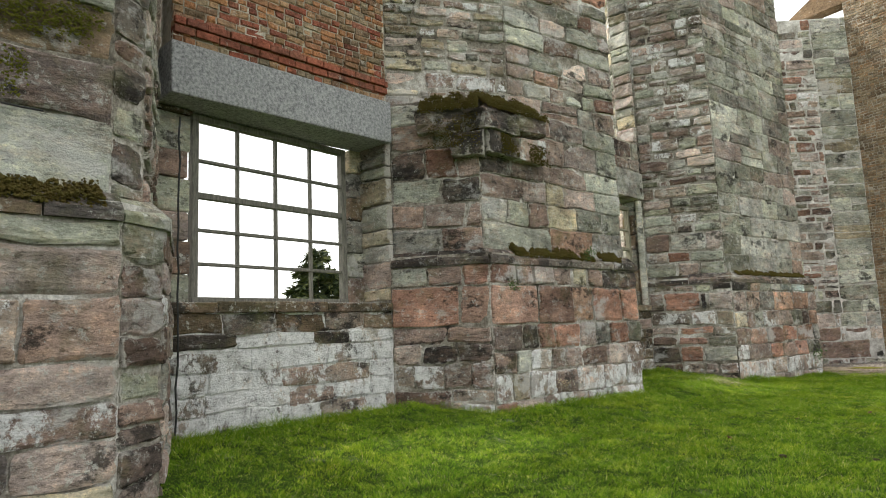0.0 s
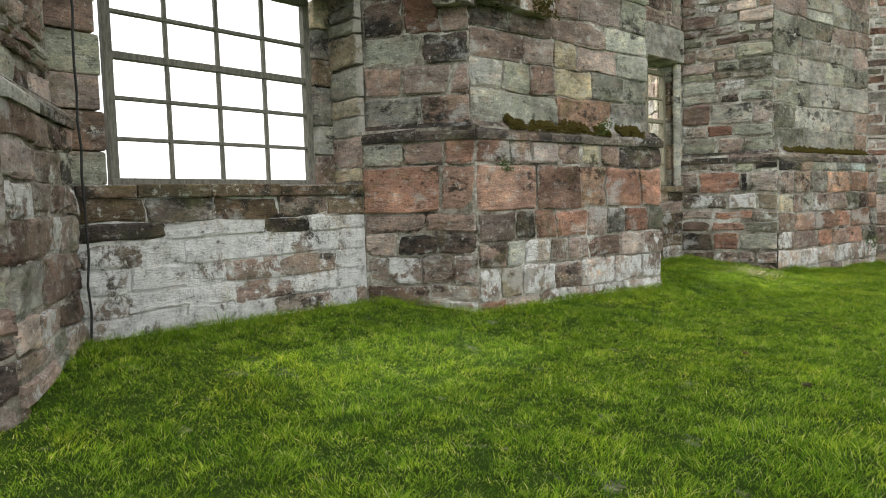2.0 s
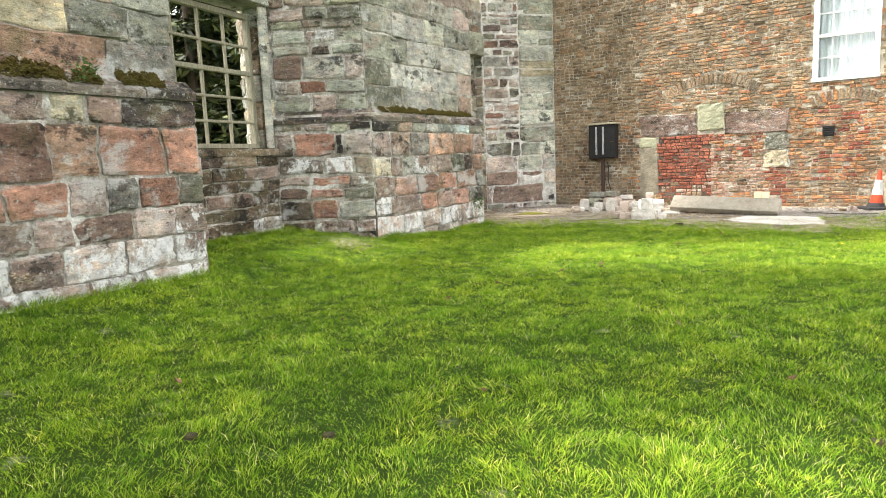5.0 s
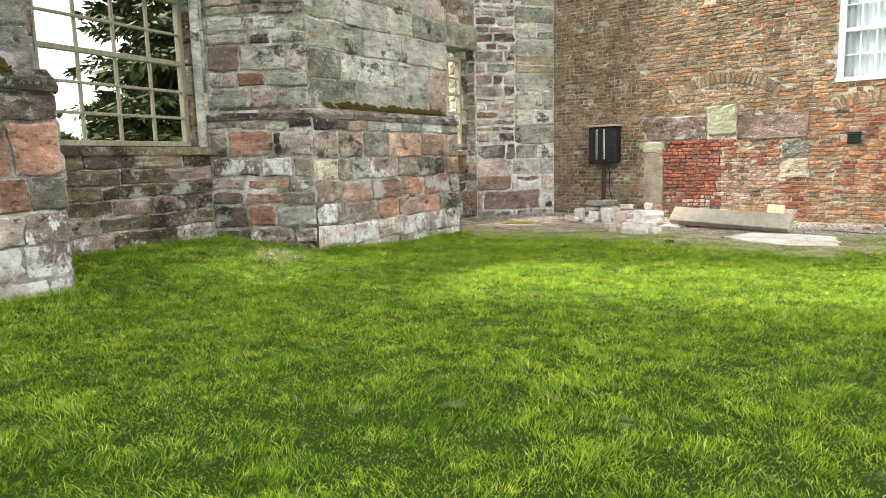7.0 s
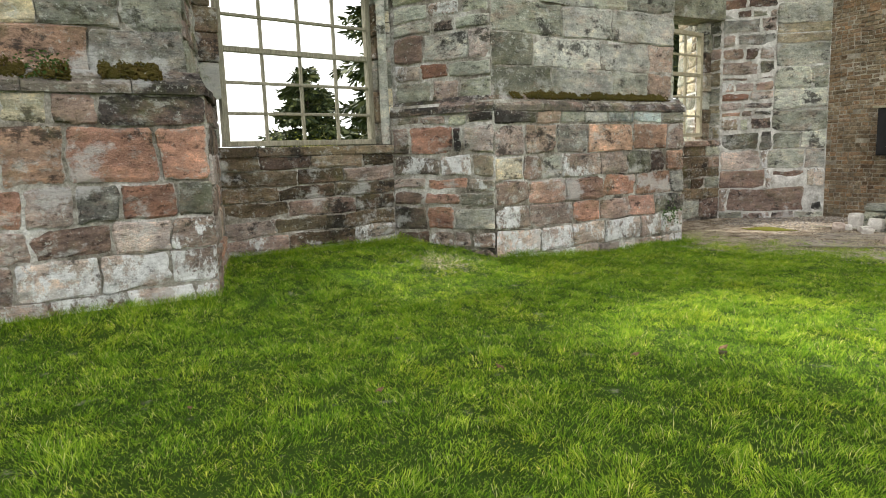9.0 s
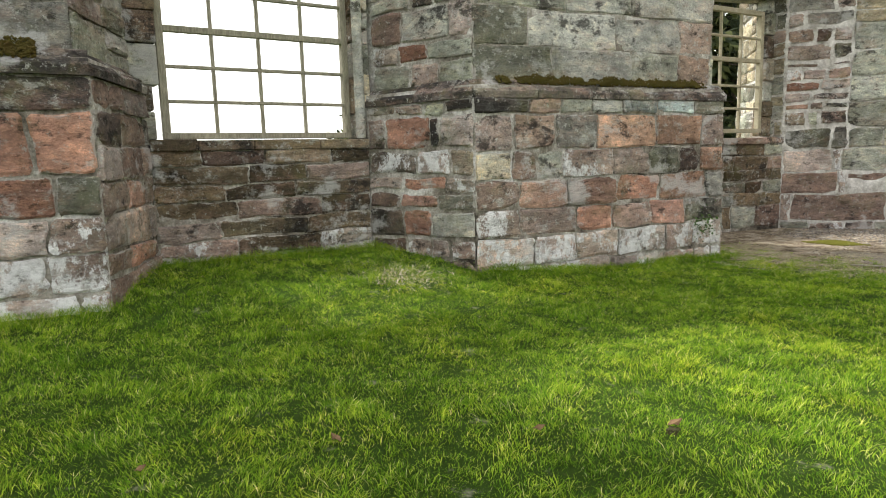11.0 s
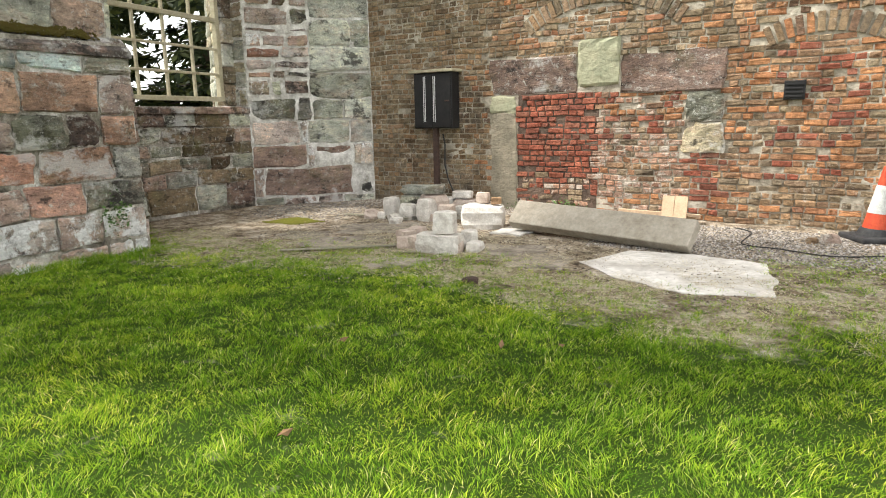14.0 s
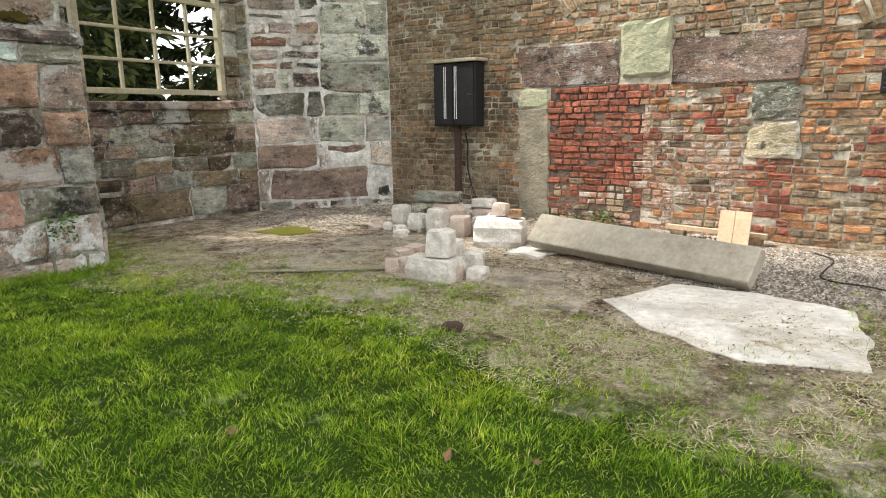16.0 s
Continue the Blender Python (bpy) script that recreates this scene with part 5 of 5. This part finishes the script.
def lawn(seed=7):
    """Single grass blades in tufts over the lawn, thinning out towards the trodden earth."""
    g = np.random.default_rng(seed)
    n = 250000
    cx = g.uniform(-6.0, 5.0, n)
    cy = g.uniform(1.0, 18.0, n)
    wall_x = np.interp(cy, (-0.5, 1.6, 2.3, 5.3, 5.7, 8.7, 9.1, 11.6, 12.0, 15.3, 15.9, 18.2), (-4.1, -4.0, -5.35, -5.3, -4.5, -4.2, -5.3, -5.3, -4.0, -3.55, -4.9, -4.6))
    keep = (g.random(n) < np.clip((5.0 - cx) / 1.2, 0, 1)) & (g.random(n) < np.clip((cy - 0.9) / 0.8, 0, 1)) & (cx > wall_x) & (g.random(n) > bare(cx, cy) * 1.02 - 0.01) & (cy < 18.7 - 0.235 * cx)
    clump = np.array([noise.noise((x * 1.3, y * 1.3, 3.0)) for x, y in zip(cx, cy)])
    cx, cy, clump, wall_x = cx[keep], cy[keep], clump[keep], wall_x[keep]
    per = 7
    ang = g.uniform(0, math.tau, cx.size * per)
    out = np.abs(g.normal(0, 0.03, cx.size * per))
    x = np.repeat(cx, per) + np.cos(ang) * out
    y = np.repeat(cy, per) + np.sin(ang) * out
    foot = np.repeat(np.clip(1 - (cx - wall_x) / 0.3, 0, 1), per)
    knot = np.array([noise.noise((p * 5.5, q * 5.5, 21.0)) for p, q in zip(cx, cy)])
    tuft = np.clip(0.9 + 1.3 * knot, 0.3, 2.0) * g.uniform(0.7, 1.3, cx.size) * np.where(g.random(cx.size) < 0.03, 1.6, 1.0)
    h = ((0.021 + 0.019 * np.repeat(np.clip(clump + 0.4, 0, 1), per)) * np.repeat(tuft, per) + 0.05 * foot) * g.uniform(0.6, 1.35, x.size) * (1 - 0.45 * bare(x, y))
    z = np.array([ground_z(p, q) for p, q in zip(x, y)]) - 0.003
    sweep = np.repeat(np.array([noise.noise((p * 2.2, q * 2.2, 9.0)) for p, q in zip(cx, cy)]) * 6.0, per)
    a = np.where(g.random(x.size) < 0.5, ang, sweep) + g.normal(0, 0.6, x.size)
    lean = h * g.uniform(0.4, 1.6, x.size)
    b = a + g.normal(0, 0.7, x.size)
    w = g.uniform(0.0011, 0.0022, x.size)
    dx, dy = np.cos(a), np.sin(a)
    px, py = -np.sin(b) * w, np.cos(b) * w
    v = np.empty((x.size, 4, 3))
    v[:, 0] = np.stack([x, y, z], 1)
    mx, my, mz = x + dx * lean * 0.35, y + dy * lean * 0.35, z + h * 0.6
    v[:, 1] = np.stack([mx + px, my + py, mz], 1)
    v[:, 2] = np.stack([x + dx * lean, y + dy * lean, z + h], 1)
    v[:, 3] = np.stack([mx - px, my - py, mz], 1)
    loops = np.arange(x.size * 4)
    starts = np.arange(x.size) * 4
    totals = np.full(x.size, 4)
    me = bpy.data.meshes.new("grass")
    me.vertices.add(x.size * 4)
    me.vertices.foreach_set("co", v.ravel())
    me.loops.add(loops.size)
    me.loops.foreach_set("vertex_index", loops.astype(np.int32))
    me.polygons.add(starts.size)
    me.polygons.foreach_set("loop_start", starts.astype(np.int32))
    me.polygons.foreach_set("loop_total", totals.astype(np.int32))
    me.update(calc_edges=True)
    me.materials.append(GRASS)
    tagged(new("grass", me), "short green lawn grass with uneven tufts", "grass", "", "stuff")


lawn()


def straw():
    """Dry stalks trodden flat where the lawn gives out."""
    rng = random.Random(77)
    verts, faces = [], []
    while len(faces) < 30000:
        x = rng.uniform(-4.0, 4.5)
        y = float(np.interp(x, EDGE_X, EDGE_Y)) + rng.gauss(0.45, 0.75)
        if y < float(np.interp(x, EDGE_X, EDGE_Y)) - 0.35 or y > 18.2 - 0.235 * x or (x < -3.2 and y < 15.6) or noise.noise((x * 1.7, y * 1.7, 2)) < -0.1:
            continue
        a, l = rng.uniform(0, math.tau), rng.uniform(0.03, 0.11)
        d, e = Vector((math.cos(a), math.sin(a), rng.uniform(-0.05, 0.25))), Vector((-math.sin(a), math.cos(a), 0)) * rng.uniform(0.0012, 0.0026)
        p = Vector((x, y, ground_z(x, y) + 0.006))
        o = len(verts)
        verts += [p - e, p + e, p + d * l]
        faces.append((o, o + 1, o + 2))
    k = Nodes("dry_straw")
    base = k.ramp(k.rnd(), [(0, (0.17, 0.13, 0.07)), (0.5, (0.45, 0.39, 0.25)), (1, (0.66, 0.60, 0.42))])
    tagged(mesh_from("straw", verts, faces, k.done(base, 0.9, 0, 0.15)), "dry trodden straw at the edge of the lawn", "straw", "", "stuff")


straw()


def dry_patch():
    """A tuft of dead grass at the foot of the ashlar pier."""
    rng = random.Random(78)
    verts, faces = [], []
    for _ in range(900):
        x, y = rng.gauss(-4.1, 0.2), rng.gauss(11.1, 0.22)
        a, l = rng.uniform(0, math.tau), rng.uniform(0.04, 0.12)
        d, e = Vector((math.cos(a), math.sin(a), rng.uniform(0.1, 0.5))), Vector((-math.sin(a), math.cos(a), 0)) * rng.uniform(0.0015, 0.003)
        p = Vector((x, y, ground_z(x, y) + 0.02))
        o = len(verts)
        verts += [p - e, p + e, p + d * l]
        faces.append((o, o + 1, o + 2))
    tagged(mesh_from("dry_grass", verts, faces, bpy.data.materials["dry_straw"]), "patch of dead straw-coloured grass on the lawn", "dry grass", "", "stuff")


dry_patch()


def wall_cables():
    """Thin black cables clipped to the stones: one down the angle beside the first window, one above the mossy ledge."""
    rng = random.Random(91)
    f = Face((-5.47, 2.55), (-5.43, 5.10))
    path = [f.at(0.05 + rng.uniform(-0.012, 0.012), 0.12 + 0.2 * i, 0.045) for i in range(16)]
    tagged(obj("wall_cable", tube(path, 0.009), CABLE), "thin black cable running down beside the window bay", "cable")
    path = [SP1U.at(3.3 + 0.12 * i, 2.50 - 0.002 * i + rng.uniform(-0.004, 0.004), 0.05) for i in range(5)]
    tagged(obj("wall_cable", tube(path, 0.006), CABLE), "thin black cable stapled across pale stones", "cable")
    root = tagged(obj("wall_lamp", box(3.44, 3.555, 0.0, 0.05, 2.62, 2.79, SP1U.m, 0.01), BLACK_METAL), "small black lamp bracket fixed on the stones", "wall lamp")
    part("bracket_arm", tube([SP1U.at(3.5, 2.76, 0.04), SP1U.at(3.51, 2.78, 0.1), SP1U.at(3.53, 2.73, 0.13)], 0.012), BLACK_METAL, root)


wall_cables()


def dandelion(x, y):
    """A yellow flower head of many strap petals on a short stalk."""
    rng = random.Random(92)
    z = ground_z(x, y)
    root = tagged(obj("dandelion", tube([(x, y, z), (x + 0.004, y, z + 0.055)], 0.0022, 6), IVY), "yellow dandelion in flower in the lawn", "flower")
    verts, faces = [], []
    for i in range(60):
        a, r, up = rng.uniform(0, math.tau), rng.uniform(0.008, 0.02), rng.uniform(0.002, 0.012)
        d, e = Vector((math.cos(a), math.sin(a), 0)), Vector((-math.sin(a), math.cos(a), 0)) * 0.0018
        c = Vector((x + 0.004, y, z + 0.055))
        o = len(verts)
        verts += [c - e, c + e, c + d * r + e + Vector((0, 0, up)), c + d * r - e + Vector((0, 0, up))]
        faces.append((o, o + 1, o + 2, o + 3))
    mesh_from("petals", verts, faces, plain("yellow_petals", (0.75, 0.5, 0.01), (0.8, 0.58, 0.02), 40, 0.7, 0.1), root)


dandelion(1.84, 12.22)


def jamb_shaft():
    """The worn round shaft with its small capital beside the second window."""
    body = BAY2[1]
    x, y = -5.44, 11.40
    shaft = tube([(x, y, 1.45), (x, y, 3.42)], 0.055, 14)
    part("jamb_shaft", shaft, STONE["G"], body)
    part("jamb_shaft", tube([(x, y, 3.62), (x, y, 4.45)], 0.055, 14), STONE["G"], body)
    cap = bmesh.new()
    for z0, z1, r0, r1 in ((3.40, 3.46, 0.06, 0.085), (3.46, 3.56, 0.07, 0.10), (3.56, 3.63, 0.11, 0.10)):
        made = bmesh.ops.create_cone(cap, cap_ends=True, segments=14, radius1=r0, radius2=r1, depth=z1 - z0)["verts"]
        bmesh.ops.translate(cap, vec=(x, y, (z0 + z1) / 2), verts=made)
    part("capital", cap, STONE["D"], body)


jamb_shaft()

flat_patch("ground_moss", [(-3.55, 17.05), (-3.0, 17.0), (-2.75, 17.3), (-3.3, 17.5)], 0.012, MOSS_GREEN, "yellow-green moss patch on the gravel", "moss", 31, 0.08)


def litter():
    """Dead leaves and clods on the lawn."""
    rng = random.Random(12)
    spots = [(-2.17, 6.18), (-0.52, 6.51), (0.87, 7.11), (0.56, 13.47), (0.86, 13.57), (-1.31, 9.15), (-1.51, 8.43), (-0.6, 10.41), (0.05, 12.23), (-0.9, 9.9), (0.3, 8.0), (-2.0, 7.6), (-0.3, 13.3)]
    dead = plain("dead_brown_leaf", (0.10, 0.055, 0.028), (0.21, 0.13, 0.065), 30, 0.9, 0.4)
    for x, y in spots:
        verts = []
        c = Vector((x, y, ground_z(x, y) + 0.03))
        a = rng.uniform(0, 6.3)
        d, e = Vector((math.cos(a), math.sin(a), 0.15)), Vector((-math.sin(a), math.cos(a), 0.1))
        s = rng.uniform(0.018, 0.032)
        verts = [c - d * s, c - d * s * 0.3 + e * s * 0.5 + Vector((0, 0, 0.012)), c + d * s * 0.4 + e * s * 0.45, c + d * s * 1.1 + Vector((0, 0, 0.02)), c + d * s * 0.4 - e * s * 0.45, c - d * s * 0.3 - e * s * 0.5 + Vector((0, 0, 0.012))]
        ob = mesh_from("dead_leaf", verts, [(0, 1, 2, 3), (0, 3, 4, 5)], dead)
        m = ob.modifiers.new("thickness", "SOLIDIFY")
        m.thickness = 0.003
        tagged(ob, "brown curled dead leaf lying on the lawn", "leaf", "dead leaves on the lawn")
    for i, (x, y) in enumerate(((-1.01, 5.87), (-1.59, 5.67), (1.11, 6.46), (-0.59, 10.39))):
        rough_block(x, y, ground_z(x, y) - 0.005, 0.06, 0.05, 0.028, 35 * i, EARTH, 410 + i, "earth_clod", "brown worm-cast clod of earth on the lawn", 0.3, 3)
    rough_block(2.76, 17.36, ground_z(2.76, 17.36) - 0.01, 0.17, 0.11, 0.10, 25, STONE["P"], 420, "broken_brick", "broken pinkish brick lying at the gravel edge", 0.25, 3)
    rough_block(2.60, 17.31, ground_z(2.6, 17.31) - 0.01, 0.15, 0.1, 0.06, 70, BRICK["b"], 421, "broken_brick", "broken dark brick lying at the gravel edge", 0.25, 3)
    rough_block(-0.07, 14.86, ground_z(-0.07, 14.86) - 0.01, 0.13, 0.1, 0.06, 20, RUSTY_DARK, 401, "earth_clod", "dark clod of earth on the trodden grass", 0.2)


litter()


# ---- trees beyond the windows ----
def conifer(x, y, height, radius, seed, bare_stem=0.1, size=1.0, label="tall dark green conifer beyond the ruined wall"):
    rng = random.Random(seed)
    z0 = ground_z(x, y) - 0.05
    trunk = tube([(x, y, z0), (x + 0.05, y, z0 + height * 0.4), (x, y + 0.05, z0 + height * 0.75), (x, y, z0 + height)], 0.02 * height, 10)
    for v in trunk.verts:
        k = 1 - 0.9 * (v.co.z - z0) / height
        v.co.x, v.co.y = x + (v.co.x - x) * k, y + (v.co.y - y) * k
    root = tagged(obj("conifer", trunk, BARK), label, "tree", "conifers beyond the wall")
    verts, faces = [], []
    lv, lf = [], []
    layers = int(height / 0.42)
    for i in range(layers):
        t = bare_stem + (1 - bare_stem) * (i + rng.random()) / layers
        reach = radius * (1 - t) ** (0.75 if size == 1.0 else 0.45) * rng.uniform(0.7, 1.15) + 0.15
        for b in range(rng.randint(5, 7)):
            a = rng.uniform(0, math.tau)
            d = Vector((math.cos(a), math.sin(a), 0))
            side = Vector((-d.y, d.x, 0))
            base = Vector((x, y, z0 + t * height))
            l = reach * rng.uniform(0.7, 1.15)
            tip = base + d * l + Vector((0, 0, -0.22 * l + 0.1))
            o = len(lv)
            r = 0.012 * height * (1 - t) * 0.5 + 0.012
            lv += [base + side * r, base - side * r, base + Vector((0, 0, r)), tip]
            lf += [(o, o + 3, o + 2), (o + 2, o + 3, o + 1), (o + 1, o + 3, o)]
            for k in range(int(8 + l * 14)):
                s = rng.uniform(0.12, 1.0)
                p = base.lerp(tip, s) + side * rng.gauss(0, 0.16) * l * 0.5 + Vector((0, 0, rng.gauss(-0.05, 0.07)))
                for _ in range(3):
                    q = (d * rng.uniform(0.1, 1) + side * rng.gauss(0, 0.8) + Vector((0, 0, rng.gauss(-0.35, 0.35)))).normalized()
                    u = q.orthogonal().normalized()
                    ln, wd = size * rng.uniform(0.22, 0.5), size * rng.uniform(0.03, 0.075)
                    o = len(verts)
                    verts += [p - u * wd * 0.5, p + q * ln * 0.5 + u * wd, p + q * ln, p + q * ln * 0.5 - u * wd]
                    faces.append((o, o + 1, o + 2, o + 3))
    tagged(mesh_from("limbs", lv, lf, BARK, root), kind="stuff")
    tagged(mesh_from("crown", verts, faces, NEEDLES, root), kind="stuff")
    return root


for i, (x, y, h, r) in enumerate(((-17.0, 22.4, 12.0, 2.9), (-13.5, 21.5, 12.5, 3.0), (-11.5, 26.0, 12.5, 3.0), (-15.5, 25.5, 12.0, 2.0), (-19.0, 22.0, 12.5, 3.2), (-13.0, 30.0, 12.0, 3.2), (-14.5, 19.6, 12.0, 3.0), (-11.0, 19.8, 10.0, 2.2))):
    conifer(x, y, h, r, 500 + i)
conifer(-46, 33.2, 8.6, 4.2, 520, 0.05, 1.7, "distant rounded conifer across the field")
conifer(-52, 45.5, 8.0, 4.0, 521, 0.05, 1.7, "distant rounded conifer across the field")
leaf_clump("shrub", (-20, 18.3, 0.9), (1.3, 1.3, 0.9), 3000, 0.09, SHRUB_LEAF, "yellow-green shrub beyond the ruined window", 530, "shrub")
leaf_clump("shrub", (-30, 25.0, 1.0), (1.8, 1.8, 1.1), 3000, 0.13, SHRUB_LEAF, "yellow-green shrub beyond the ruined window", 531, "shrub")
